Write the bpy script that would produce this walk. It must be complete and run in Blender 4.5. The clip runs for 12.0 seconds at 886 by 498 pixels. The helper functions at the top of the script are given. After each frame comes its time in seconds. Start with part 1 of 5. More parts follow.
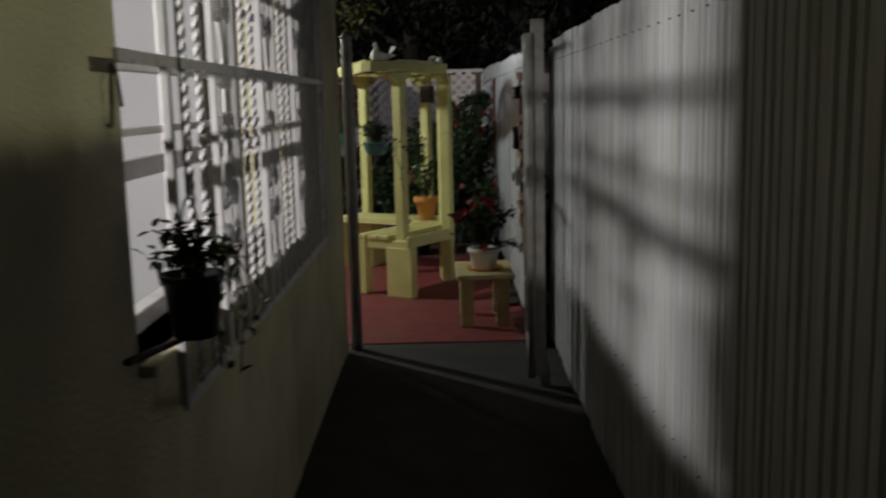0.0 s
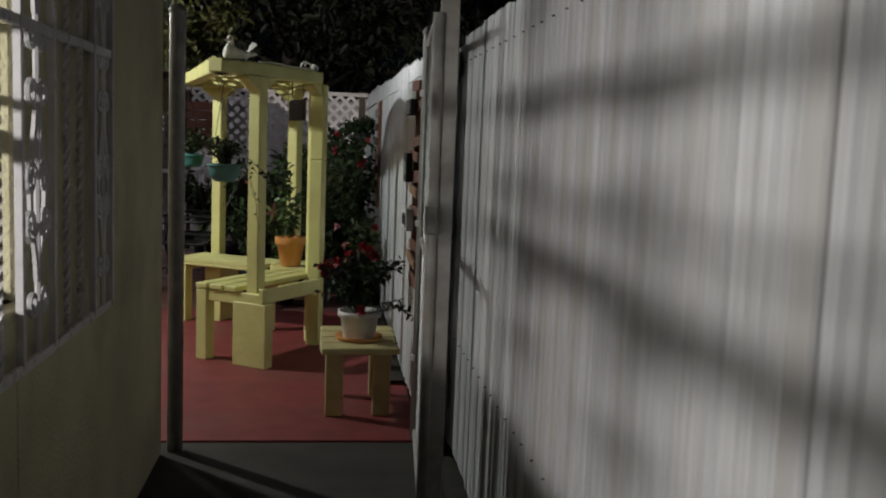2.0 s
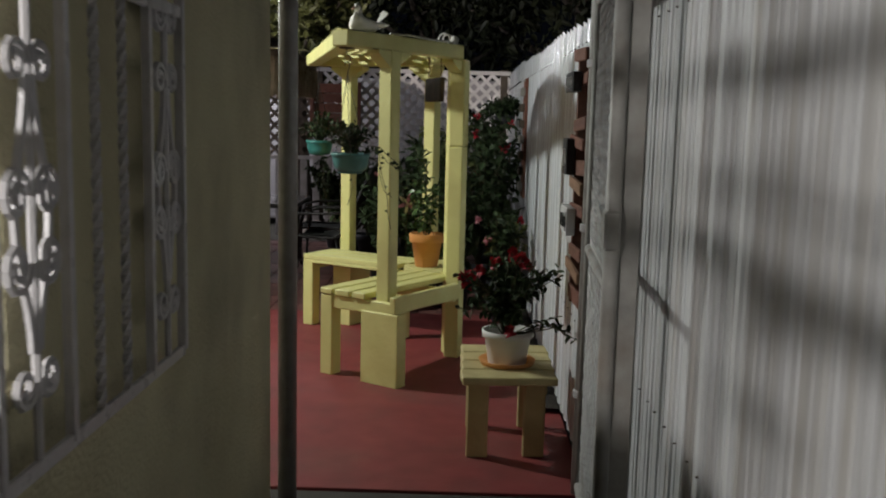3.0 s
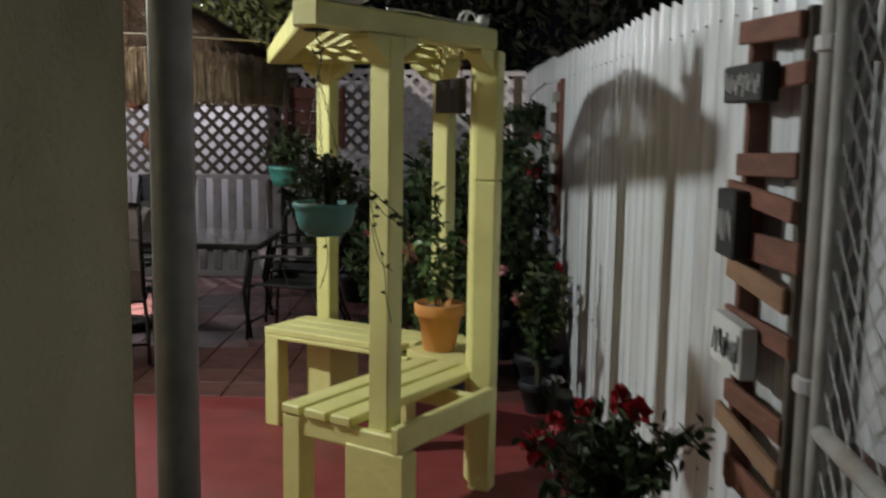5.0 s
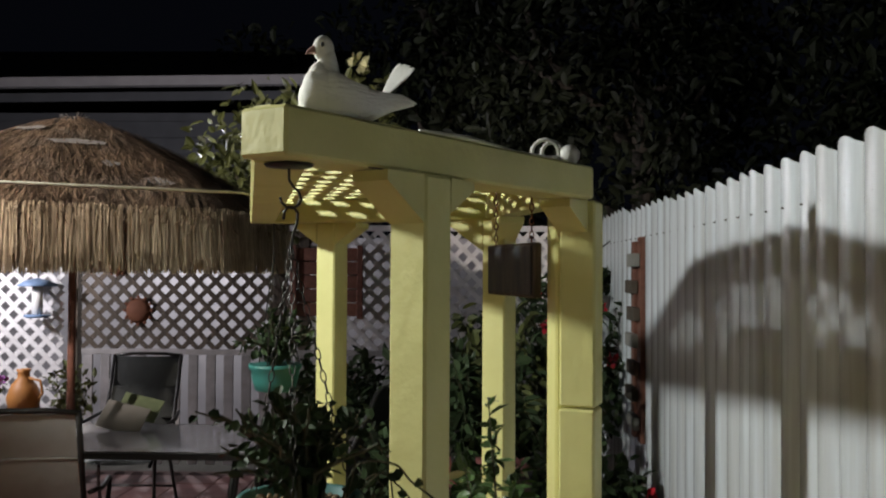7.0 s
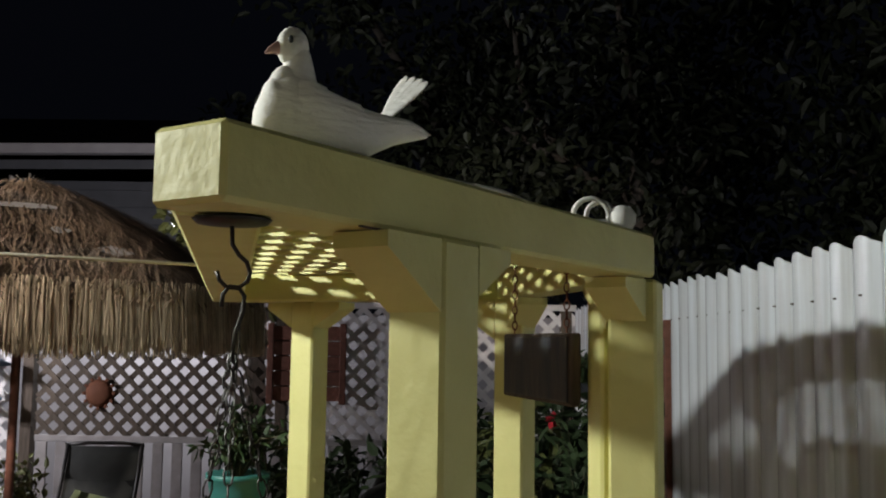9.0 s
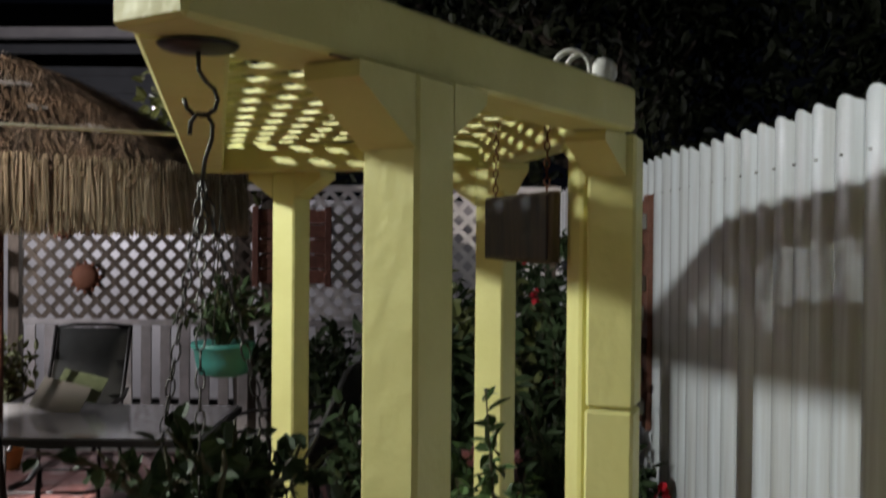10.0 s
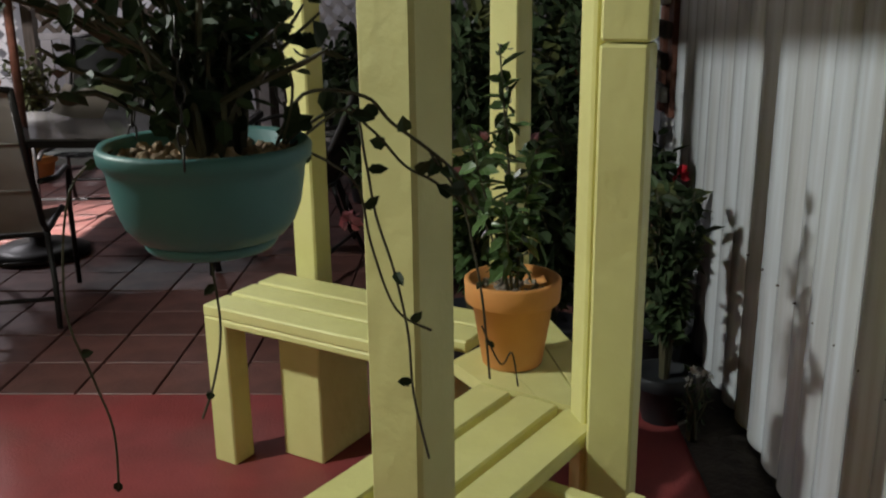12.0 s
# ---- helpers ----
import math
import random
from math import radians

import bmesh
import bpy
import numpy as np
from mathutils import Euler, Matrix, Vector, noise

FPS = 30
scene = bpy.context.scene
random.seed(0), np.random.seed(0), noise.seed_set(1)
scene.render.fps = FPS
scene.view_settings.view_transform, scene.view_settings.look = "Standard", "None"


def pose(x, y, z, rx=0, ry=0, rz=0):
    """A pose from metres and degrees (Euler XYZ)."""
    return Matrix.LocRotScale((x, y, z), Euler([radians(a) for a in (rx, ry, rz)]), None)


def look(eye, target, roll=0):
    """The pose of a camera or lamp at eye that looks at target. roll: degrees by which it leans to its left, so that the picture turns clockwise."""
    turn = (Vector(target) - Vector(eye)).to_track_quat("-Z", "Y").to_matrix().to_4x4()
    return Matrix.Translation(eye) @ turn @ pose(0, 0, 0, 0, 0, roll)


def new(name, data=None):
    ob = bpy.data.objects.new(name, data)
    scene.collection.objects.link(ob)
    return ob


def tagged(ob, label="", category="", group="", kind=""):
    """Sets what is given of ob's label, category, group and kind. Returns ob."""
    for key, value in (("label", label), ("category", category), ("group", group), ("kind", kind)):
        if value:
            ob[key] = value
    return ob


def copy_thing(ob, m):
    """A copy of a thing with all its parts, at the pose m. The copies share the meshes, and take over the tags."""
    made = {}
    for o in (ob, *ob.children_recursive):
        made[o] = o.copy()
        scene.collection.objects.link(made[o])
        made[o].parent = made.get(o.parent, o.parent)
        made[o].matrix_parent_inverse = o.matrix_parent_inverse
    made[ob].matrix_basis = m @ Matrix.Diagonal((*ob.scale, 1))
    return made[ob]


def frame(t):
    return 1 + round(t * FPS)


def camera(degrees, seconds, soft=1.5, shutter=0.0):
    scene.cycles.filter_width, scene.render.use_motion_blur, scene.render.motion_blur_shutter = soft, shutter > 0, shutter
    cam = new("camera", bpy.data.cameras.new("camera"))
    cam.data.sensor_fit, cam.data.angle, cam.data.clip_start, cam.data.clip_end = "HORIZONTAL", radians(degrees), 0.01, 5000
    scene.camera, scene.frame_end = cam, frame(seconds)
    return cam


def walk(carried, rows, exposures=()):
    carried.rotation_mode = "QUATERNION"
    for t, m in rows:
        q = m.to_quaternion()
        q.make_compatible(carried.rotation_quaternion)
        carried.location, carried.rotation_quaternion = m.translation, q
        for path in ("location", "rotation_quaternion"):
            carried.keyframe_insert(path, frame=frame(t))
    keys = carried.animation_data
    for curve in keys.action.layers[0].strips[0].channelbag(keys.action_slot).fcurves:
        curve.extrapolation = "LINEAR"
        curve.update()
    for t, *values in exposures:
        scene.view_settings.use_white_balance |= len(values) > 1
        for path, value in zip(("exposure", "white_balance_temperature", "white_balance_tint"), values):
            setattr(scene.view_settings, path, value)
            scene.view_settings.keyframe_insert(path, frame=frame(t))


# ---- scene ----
cam = camera(49.4, 12.0, 2.0, 0.3)
PATH = [
    (0, (0.09, -0.235, 1.70), (0.082, 1.741, 1.393), -1.3),
    (0.5, (0.15, 0.16, 1.62), (0.342, 2.139, 1.401), 2.0),
    (1, (0.152, 0.601, 1.609), (0.354, 2.573, 1.338), 1.1),
    (1.5, (0.185, 1.07, 1.595), (0.405, 3.042, 1.349), 0.1),
    (2, (0.158, 1.543, 1.565), (0.404, 3.515, 1.341), 2.2),
    (2.5, (0.131, 2.042, 1.605), (0.269, 4.022, 1.353), 1.9),
    (3, (0.135, 2.511, 1.57), (0.099, 4.493, 1.299), 1.4),
    (3.2, (0.094, 2.81, 1.548), (0.125, 4.79, 1.268), 0.6),
    (4.8, (-0.075, 4.42, 1.648), (-0.037, 6.396, 1.341), -0.2),
    (5, (-0.064, 4.587, 1.643), (-0.075, 6.57, 1.377), 0.9),
    (5.5, (-0.072, 4.998, 1.72), (-0.247, 6.986, 1.59), 0.7),
    (6, (-0.116, 5.437, 1.74), (-0.138, 7.435, 1.652), -0.4),
    (6.5, (-0.116, 5.818, 1.733), (-0.225, 7.815, 1.691), -1.0),
    (7, (-0.188, 6.156, 1.745), (-0.249, 8.155, 1.792), 0.3),
    (9, (-0.261, 6.781, 1.794), (-0.291, 8.771, 1.997), 0.8),
    (9.5, (-0.25, 6.799, 1.767), (-0.243, 8.795, 1.896), 0.1),
    (10, (-0.245, 6.797, 1.725), (-0.245, 8.797, 1.703), 0.5),
    (10.2, (-0.245, 6.773, 1.702), (-0.251, 8.768, 1.558), 1.1),
    (10.5, (-0.251, 6.823, 1.663), (-0.231, 8.808, 1.417), 2.4),
    (11, (-0.255, 6.838, 1.607), (-0.285, 8.791, 1.175), 1.9),
    (11.5, (-0.238, 6.83, 1.568), (-0.273, 8.768, 1.075), -0.2),
    (12, (-0.209, 6.828, 1.533), (-0.265, 8.745, 0.968), -0.7),
]
walk(cam, [(t, look(eye, target, roll)) for t, eye, target, roll in PATH],
     exposures=((0, -0.45), (0.5, -0.42), (1.0, -0.32), (2.0, -0.10), (3.0, 0.22), (5.0, 0.2), (6.0, 0.15), (7.0, 0.3), (9.5, 0.28), (11.0, 0.12), (12, 0.08)))

# ---- world, lamps, exposure ----
world = bpy.data.worlds.new("night")
scene.world = world
world.use_nodes = True
_bg = world.node_tree.nodes["Background"]
_bg.inputs[0].default_value = (0.32, 0.38, 0.62, 1)
_bg.inputs[1].default_value = 0.0035


def lamp(name, loc, watts, colour, radius):
    data = bpy.data.lights.new(name, "POINT")
    data.energy, data.color, data.shadow_soft_size = watts, colour, radius
    ob = new(name, data)
    ob.location = loc
    return ob


flood = bpy.data.lights.new("patio_floodlight", "SPOT")
flood.energy, flood.color, flood.shadow_soft_size = 340, (0.93, 0.97, 0.92), 0.07
flood.spot_size, flood.spot_blend = radians(128), 0.45
new("patio_floodlight", flood).matrix_world = look((-3.0, 8.55, 2.8), (0.7, 8.75, 1.45))
# Weak fill lamp, unseen, added to lift the patio from the house side.
lamp("patio_fill_lamp", (-4.6, 6.7, 2.5), 30, (1.0, 0.93, 0.80), 0.08)
# Unseen spot added to brighten the umbrella top, kept off the fence.
yard = bpy.data.lights.new("umbrella_fill_spot", "SPOT")
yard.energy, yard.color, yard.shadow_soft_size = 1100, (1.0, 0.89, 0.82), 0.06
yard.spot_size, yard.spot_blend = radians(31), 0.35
new("umbrella_fill_spot", yard).matrix_world = look((-4.6, 6.95, 3.3), (-2.75, 11.7, 2.52))
# Unseen narrow spot, added to put a bright patch on the table's left end.
side = bpy.data.lights.new("table_patch_spot", "SPOT")
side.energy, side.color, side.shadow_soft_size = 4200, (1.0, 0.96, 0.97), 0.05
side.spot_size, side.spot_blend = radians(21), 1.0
new("table_patch_spot", side).matrix_world = look((-4.1, 10.5, 2.3), (-3.12, 11.98, 0.73))
lamp("patio_side_lamp", (-4.7, 13.3, 2.02), 140, (0.96, 0.93, 1.0), 0.10)
tube_lamp = bpy.data.lights.new("room_tube_light", "AREA")
tube_lamp.shape, tube_lamp.size, tube_lamp.size_y = "RECTANGLE", 0.76, 0.15
tube_lamp.energy, tube_lamp.color = 124, (1.0, 0.965, 0.92)
new("room_tube_light", tube_lamp).matrix_world = look((-2.6, 1.22, 1.93), (-1.6, 1.86, 1.88))
# Added lamp, out of view, that lights the pale wall behind the lattice.
lamp("lattice_backlight", (-3.4, 15.9, 2.6), 130, (0.95, 0.95, 1.0), 0.08)
street = bpy.data.lights.new("street_lamp_light", "SPOT")
street.energy, street.color, street.shadow_soft_size = 750, (0.98, 0.97, 0.74), 0.25
street.spot_size, street.spot_blend = radians(34), 0.6
new("street_lamp_light", street).matrix_world = look((8.8, 0.6, 4.45), (-0.6, 0.3, 2.3))


# ---- materials ----
def mat(name, col, rough=0.6, metal=0.0, col2=None, scale=6.0, amount=0.5, bump=0.15, bscale=60.0,
        stretch=(1, 1, 1), stain=None, sscale=1.5, samount=0.5, per_object=0.0, per_island=0.0, spec=0.4):
    m = bpy.data.materials.new(name)
    m.use_nodes = True
    nt = m.node_tree
    N, L = nt.nodes, nt.links
    b = N["Principled BSDF"]
    b.inputs["Roughness"].default_value = rough
    b.inputs["Metallic"].default_value = metal
    b.inputs["Specular IOR Level"].default_value = spec
    tc = N.new("ShaderNodeTexCoord")
    mp = N.new("ShaderNodeMapping")
    mp.inputs["Scale"].default_value = stretch
    L.new(tc.outputs["Object"], mp.inputs["Vector"])
    n1 = N.new("ShaderNodeTexNoise")
    n1.inputs["Scale"].default_value, n1.inputs["Detail"].default_value = scale, 6
    L.new(mp.outputs[0], n1.inputs["Vector"])
    ramp = N.new("ShaderNodeMapRange")
    ramp.inputs[1].default_value, ramp.inputs[2].default_value = 0.3, 0.7
    L.new(n1.outputs["Fac"], ramp.inputs[0])
    mul = N.new("ShaderNodeMath")
    mul.operation = "MULTIPLY"
    mul.inputs[1].default_value = amount
    L.new(ramp.outputs[0], mul.inputs[0])
    mix = N.new("ShaderNodeMix")
    mix.data_type = "RGBA"
    c2 = col2 or tuple(c * 0.6 for c in col)
    mix.inputs[6].default_value, mix.inputs[7].default_value = (*col, 1), (*c2, 1)
    L.new(mul.outputs[0], mix.inputs[0])
    out = mix.outputs[2]
    if stain:
        n2 = N.new("ShaderNodeTexNoise")
        n2.inputs["Scale"].default_value, n2.inputs["Detail"].default_value = sscale, 8
        L.new(mp.outputs[0], n2.inputs["Vector"])
        r2 = N.new("ShaderNodeMapRange")
        r2.inputs[1].default_value, r2.inputs[2].default_value, r2.inputs[4].default_value = 0.5, 0.72, samount
        L.new(n2.outputs["Fac"], r2.inputs[0])
        mix2 = N.new("ShaderNodeMix")
        mix2.data_type = "RGBA"
        mix2.inputs[7].default_value = (*stain, 1)
        L.new(r2.outputs[0], mix2.inputs[0])
        L.new(out, mix2.inputs[6])
        out = mix2.outputs[2]
    if per_object or per_island:
        src = N.new("ShaderNodeObjectInfo") if per_object else N.new("ShaderNodeNewGeometry")
        hsv = N.new("ShaderNodeHueSaturation")
        r3 = N.new("ShaderNodeMapRange")
        k = per_object or per_island
        r3.inputs[3].default_value, r3.inputs[4].default_value = 1 - k, 1 + k
        L.new(src.outputs["Random"] if per_object else src.outputs["Random Per Island"], r3.inputs[0])
        L.new(r3.outputs[0], hsv.inputs["Value"])
        L.new(out, hsv.inputs["Color"])
        out = hsv.outputs[0]
    L.new(out, b.inputs["Base Color"])
    n3 = N.new("ShaderNodeTexNoise")
    n3.inputs["Scale"].default_value, n3.inputs["Detail"].default_value = bscale, 4
    L.new(mp.outputs[0], n3.inputs["Vector"])
    bp = N.new("ShaderNodeBump")
    bp.inputs["Strength"].default_value, bp.inputs["Distance"].default_value = bump, 0.01
    L.new(n3.outputs["Fac"], bp.inputs["Height"])
    L.new(bp.outputs[0], b.inputs["Normal"])
    # gloss varies with the same wear
    rr = N.new("ShaderNodeMapRange")
    rr.inputs[3].default_value, rr.inputs[4].default_value = max(0.05, rough - 0.08), min(1, rough + 0.1)
    L.new(n1.outputs["Fac"], rr.inputs[0])
    L.new(rr.outputs[0], b.inputs["Roughness"])
    return m


STUCCO = mat("cream_stucco", (0.66, 0.62, 0.42), 0.85, col2=(0.52, 0.48, 0.31), scale=3, amount=0.9, bump=0.8, bscale=70,
             stain=(0.30, 0.27, 0.19), sscale=1.6, samount=0.6)
SHEET = mat("white_painted_sheet", (0.69, 0.73, 0.78), 0.20, 0.0, col2=(0.52, 0.53, 0.55), scale=5, amount=0.9, bump=0.12, bscale=40,
            stretch=(6, 6, 0.35), stain=(0.42, 0.40, 0.37), sscale=1.6, samount=0.55, per_object=0.05, spec=0.6)
SHEET_OLD = mat("chalky_white_sheet", (0.65, 0.66, 0.68), 0.72, 0.0, col2=(0.48, 0.48, 0.48), scale=5, amount=0.9, bump=0.15, bscale=40,
                stretch=(6, 6, 0.35), stain=(0.42, 0.39, 0.34), sscale=1.6, samount=0.6, per_object=0.05, spec=0.15)
WORN_WHITE = mat("worn_white_steel_paint", (0.40, 0.39, 0.37), 0.55, col2=(0.27, 0.26, 0.24), scale=14, amount=0.8, bump=0.12,
                 stain=(0.24, 0.17, 0.12), sscale=5, samount=0.5)
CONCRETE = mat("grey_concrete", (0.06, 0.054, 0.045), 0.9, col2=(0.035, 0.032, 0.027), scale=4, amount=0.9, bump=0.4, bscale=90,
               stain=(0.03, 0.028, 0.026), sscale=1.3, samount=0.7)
REDFLOOR = mat("red_painted_concrete", (0.25, 0.043, 0.043), 0.6, col2=(0.17, 0.034, 0.033), scale=5, amount=0.8, bump=0.25, bscale=110,
               stain=(0.16, 0.06, 0.05), sscale=2.0, samount=0.6)
TILE = mat("brown_clay_tile", (0.15, 0.062, 0.052), 0.5, col2=(0.10, 0.042, 0.036), scale=9, amount=0.8, bump=0.15, bscale=70,
           stain=(0.05, 0.032, 0.028), sscale=3, samount=0.5, per_object=0.18)
GROUT = mat("dark_grout", (0.07, 0.036, 0.032), 0.95, bump=0.3)
SOIL = mat("dark_soil", (0.045, 0.035, 0.028), 0.95, col2=(0.02, 0.016, 0.012), scale=14, amount=1, bump=0.9, bscale=60)
GROUND = mat("dark_ground", (0.07, 0.065, 0.055), 0.95, bump=0.4, scale=2)
YELLOW = mat("pale_yellow_paint", (0.69, 0.66, 0.28), 0.5, col2=(0.60, 0.57, 0.22), scale=7, amount=0.7, bump=0.34, bscale=26,
             stretch=(1, 1, 1), stain=(0.46, 0.39, 0.16), sscale=2.2, samount=0.35)
YELLOW_OLD = mat("worn_yellow_paint", (0.62, 0.54, 0.27), 0.65, col2=(0.46, 0.38, 0.18), scale=8, amount=0.9, bump=0.3, bscale=40,
                 stain=(0.28, 0.21, 0.11), sscale=3, samount=0.6)
WHITE_IRON = mat("white_painted_iron", (0.66, 0.64, 0.66), 0.28, col2=(0.46, 0.45, 0.45), scale=14, amount=0.6, bump=0.08)
WHITE_WOOD = mat("white_painted_wood", (0.68, 0.66, 0.66), 0.6, col2=(0.5, 0.48, 0.47), scale=9, amount=0.7, bump=0.2, per_object=0.07)
# Darker grey than WHITE_WOOD, for the pickets and the low rail.
PICKET = mat("mid_grey_picket", (0.34, 0.32, 0.32), 0.8, col2=(0.22, 0.21, 0.20), scale=9, amount=0.8, bump=0.3, per_object=0.12)
GALV = mat("dull_galvanised_steel", (0.42, 0.41, 0.40), 0.5, 0.35, col2=(0.28, 0.27, 0.26), scale=16, amount=0.8, bump=0.1,
           stain=(0.20, 0.15, 0.11), sscale=5, samount=0.4)
BROWN_WOOD = mat("red_brown_stained_wood", (0.19, 0.075, 0.05), 0.65, col2=(0.11, 0.045, 0.03), scale=10, amount=0.8, bump=0.35,
                 bscale=50, stretch=(3, 0.6, 3), per_object=0.18)
TAN_WOOD = mat("tan_pallet_wood", (0.30, 0.17, 0.10), 0.75, col2=(0.18, 0.10, 0.06), scale=10, amount=0.8, bump=0.35, bscale=50, stretch=(3, 0.6, 3))
DARK_WOOD = mat("weathered_and_unlit_wood", (0.11, 0.085, 0.065), 0.8, col2=(0.05, 0.04, 0.03), scale=12, amount=0.9, bump=0.4,
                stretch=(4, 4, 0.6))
TERRA = mat("terracotta", (0.64, 0.29, 0.08), 0.75, col2=(0.54, 0.23, 0.065), scale=9, amount=0.8, bump=0.12,
            stain=(0.66, 0.42, 0.26), sscale=3, samount=0.35)
TEAL = mat("teal_plastic", (0.075, 0.20, 0.19), 0.45, col2=(0.06, 0.165, 0.16), scale=5, amount=0.6, bump=0.05,
           stain=(0.14, 0.25, 0.24), sscale=4, samount=0.3)
AQUA = mat("aqua_plastic", (0.04, 0.18, 0.16), 0.45, scale=5, amount=0.5, bump=0.05)
BLACK_PL = mat("black_plastic", (0.02, 0.022, 0.026), 0.5, bump=0.05)
BLACK_METAL = mat("black_metal", (0.025, 0.023, 0.022), 0.45, 0.4, bump=0.08)
WIRE = mat("dark_wire", (0.045, 0.04, 0.035), 0.5, 0.6, bump=0.05)
WHITE_PL = mat("white_plastic", (0.72, 0.72, 0.70), 0.5, col2=(0.58, 0.56, 0.52), amount=0.6, bump=0.04)
SLING_DARK = mat("black_mesh_fabric", (0.03, 0.033, 0.03), 0.8, scale=10, amount=0.6, bump=0.35, bscale=260)
SLING = mat("grey_sling_fabric", (0.29, 0.27, 0.25), 0.85, col2=(0.23, 0.215, 0.20), scale=10, amount=0.7, bump=0.35, bscale=260)
TABLE_TOP = mat("pale_glass_tabletop", (0.13, 0.125, 0.12), 0.12, col2=(0.12, 0.115, 0.11), scale=6, amount=0.6, bump=0.02, spec=0.6)
STRAW_DARK = mat("weathered_thatch", (0.30, 0.21, 0.135), 0.9, col2=(0.15, 0.10, 0.065), scale=5, amount=0.9, bump=0.3, per_island=0.55,
                 stain=(0.30, 0.27, 0.23), sscale=3, samount=0.5)
LINING = mat("pale_lining_cloth", (0.42, 0.40, 0.38), 0.9, col2=(0.26, 0.24, 0.22), scale=20, amount=0.9, bump=0.3)
STRAW = mat("dry_straw", (0.52, 0.42, 0.29), 0.85, col2=(0.28, 0.21, 0.14), scale=9, amount=0.8, bump=0.2, per_island=0.4)
LEAF = mat("dark_green_leaf", (0.040, 0.062, 0.026), 0.55, col2=(0.024, 0.040, 0.018), scale=30, amount=0.7, bump=0.08, per_island=0.45, spec=0.2)
LEAF_B = mat("glossy_green_leaf", (0.075, 0.125, 0.045), 0.26, col2=(0.045, 0.08, 0.028), scale=30, amount=0.7, bump=0.08, per_island=0.4)
LEAF_Y = mat("yellow_green_leaf", (0.12, 0.13, 0.042), 0.5, col2=(0.06, 0.075, 0.026), scale=30, amount=0.7, bump=0.08, per_island=0.45)
# Night darkness of the far trees is put into their leaf colour.
LEAF_FAR = mat("unlit_tree_leaf", (0.020, 0.025, 0.011), 0.6, scale=10, amount=0.6, bump=0.05, per_island=0.5)
STEM = mat("green_brown_stem", (0.07, 0.065, 0.035), 0.7, bump=0.2)
BARK = mat("grey_bark", (0.10, 0.085, 0.07), 0.9, col2=(0.06, 0.05, 0.04), scale=12, amount=1, bump=0.7, bscale=30, stretch=(3, 3, 0.7))
RED_PETAL = mat("red_petal", (0.42, 0.012, 0.025), 0.55, col2=(0.28, 0.008, 0.02), scale=20, amount=0.8, bump=0.1, per_island=0.3)
PINK_PETAL = mat("pink_petal", (0.62, 0.26, 0.30), 0.6, scale=20, bump=0.1, per_island=0.25)
PURPLE_PETAL = mat("purple_petal", (0.36, 0.12, 0.36), 0.6, scale=20, bump=0.1, per_island=0.25)
PEBBLE = mat("tan_pebbles", (0.36, 0.25, 0.14), 0.8, col2=(0.22, 0.15, 0.09), scale=30, amount=0.9, bump=0.3, per_island=0.45)
PEBBLE_G = mat("grey_pebbles", (0.25, 0.22, 0.17), 0.8, col2=(0.16, 0.14, 0.11), scale=30, amount=0.9, bump=0.3, per_island=0.45)
DOVE = mat("white_feathers", (0.84, 0.83, 0.79), 0.75, col2=(0.74, 0.72, 0.67), scale=40, amount=0.6, bump=0.35, bscale=110,
           stretch=(0.5, 0.5, 1.4))
BEAK = mat("pale_pink_beak", (0.50, 0.30, 0.27), 0.6, scale=40, amount=0.4, bump=0.05)
PALE_PETAL = mat("pale_yellow_petal", (0.70, 0.68, 0.38), 0.6, scale=20, bump=0.1, per_island=0.2)
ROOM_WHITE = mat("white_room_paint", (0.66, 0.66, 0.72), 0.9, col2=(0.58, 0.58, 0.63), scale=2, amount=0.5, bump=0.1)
# Dim interior and weak bounce are put into this very dark wall colour.
ROOM = mat("dimmed_room_tan", (0.06, 0.056, 0.045), 0.9, scale=3, amount=0.3, bump=0.1)
GREY_SIDING = mat("grey_house_siding", (0.09, 0.09, 0.10), 0.8, scale=3, amount=0.5, bump=0.15)
EAVE = mat("white_gutter", (0.40, 0.37, 0.38), 0.5, scale=4, amount=0.5, bump=0.05)
SIGN_BLACK = mat("black_sign_paint", (0.022, 0.022, 0.024), 0.6, bump=0.2)
SIGN_WHITE = mat("white_sign_paint", (0.66, 0.66, 0.66), 0.6, bump=0.1)
CARD = mat("pale_card", (0.27, 0.26, 0.235), 0.7, scale=8, amount=0.3, bump=0.05)
CARD_G = mat("green_print", (0.16, 0.20, 0.10), 0.6, scale=20, amount=0.8, bump=0.02)
ORANGE = mat("orange_glazed_clay", (0.42, 0.18, 0.05), 0.5, scale=9, amount=0.5, bump=0.1)
# Rust for the board's chains; also clay plaques with their shade painted in.
RUST_SHADE = mat("rust_and_shaded_clay", (0.14, 0.05, 0.025), 0.8, col2=(0.12, 0.045, 0.02), scale=14, amount=0.9, bump=0.3)
BLUE = mat("blue_plastic", (0.16, 0.24, 0.38), 0.5, bump=0.05)
PICTURE = mat("faded_picture_board", (0.07, 0.058, 0.055), 0.6, col2=(0.03, 0.035, 0.05), scale=7, amount=1.0, bump=0.15,
              stretch=(5, 5, 0.8))
ROPE = mat("pale_cord", (0.55, 0.50, 0.40), 0.8, bump=0.2)


# ---- mesh helpers ----
def thing(name, loc, label, category, group="", kind=""):
    ob = new(name)
    ob.location = loc
    ob.empty_display_size = 0.1
    return tagged(ob, label, category, group, kind)


def origin(ob):
    v = Vector((0, 0, 0))
    while ob:
        v += ob.location
        ob = ob.parent
    return v


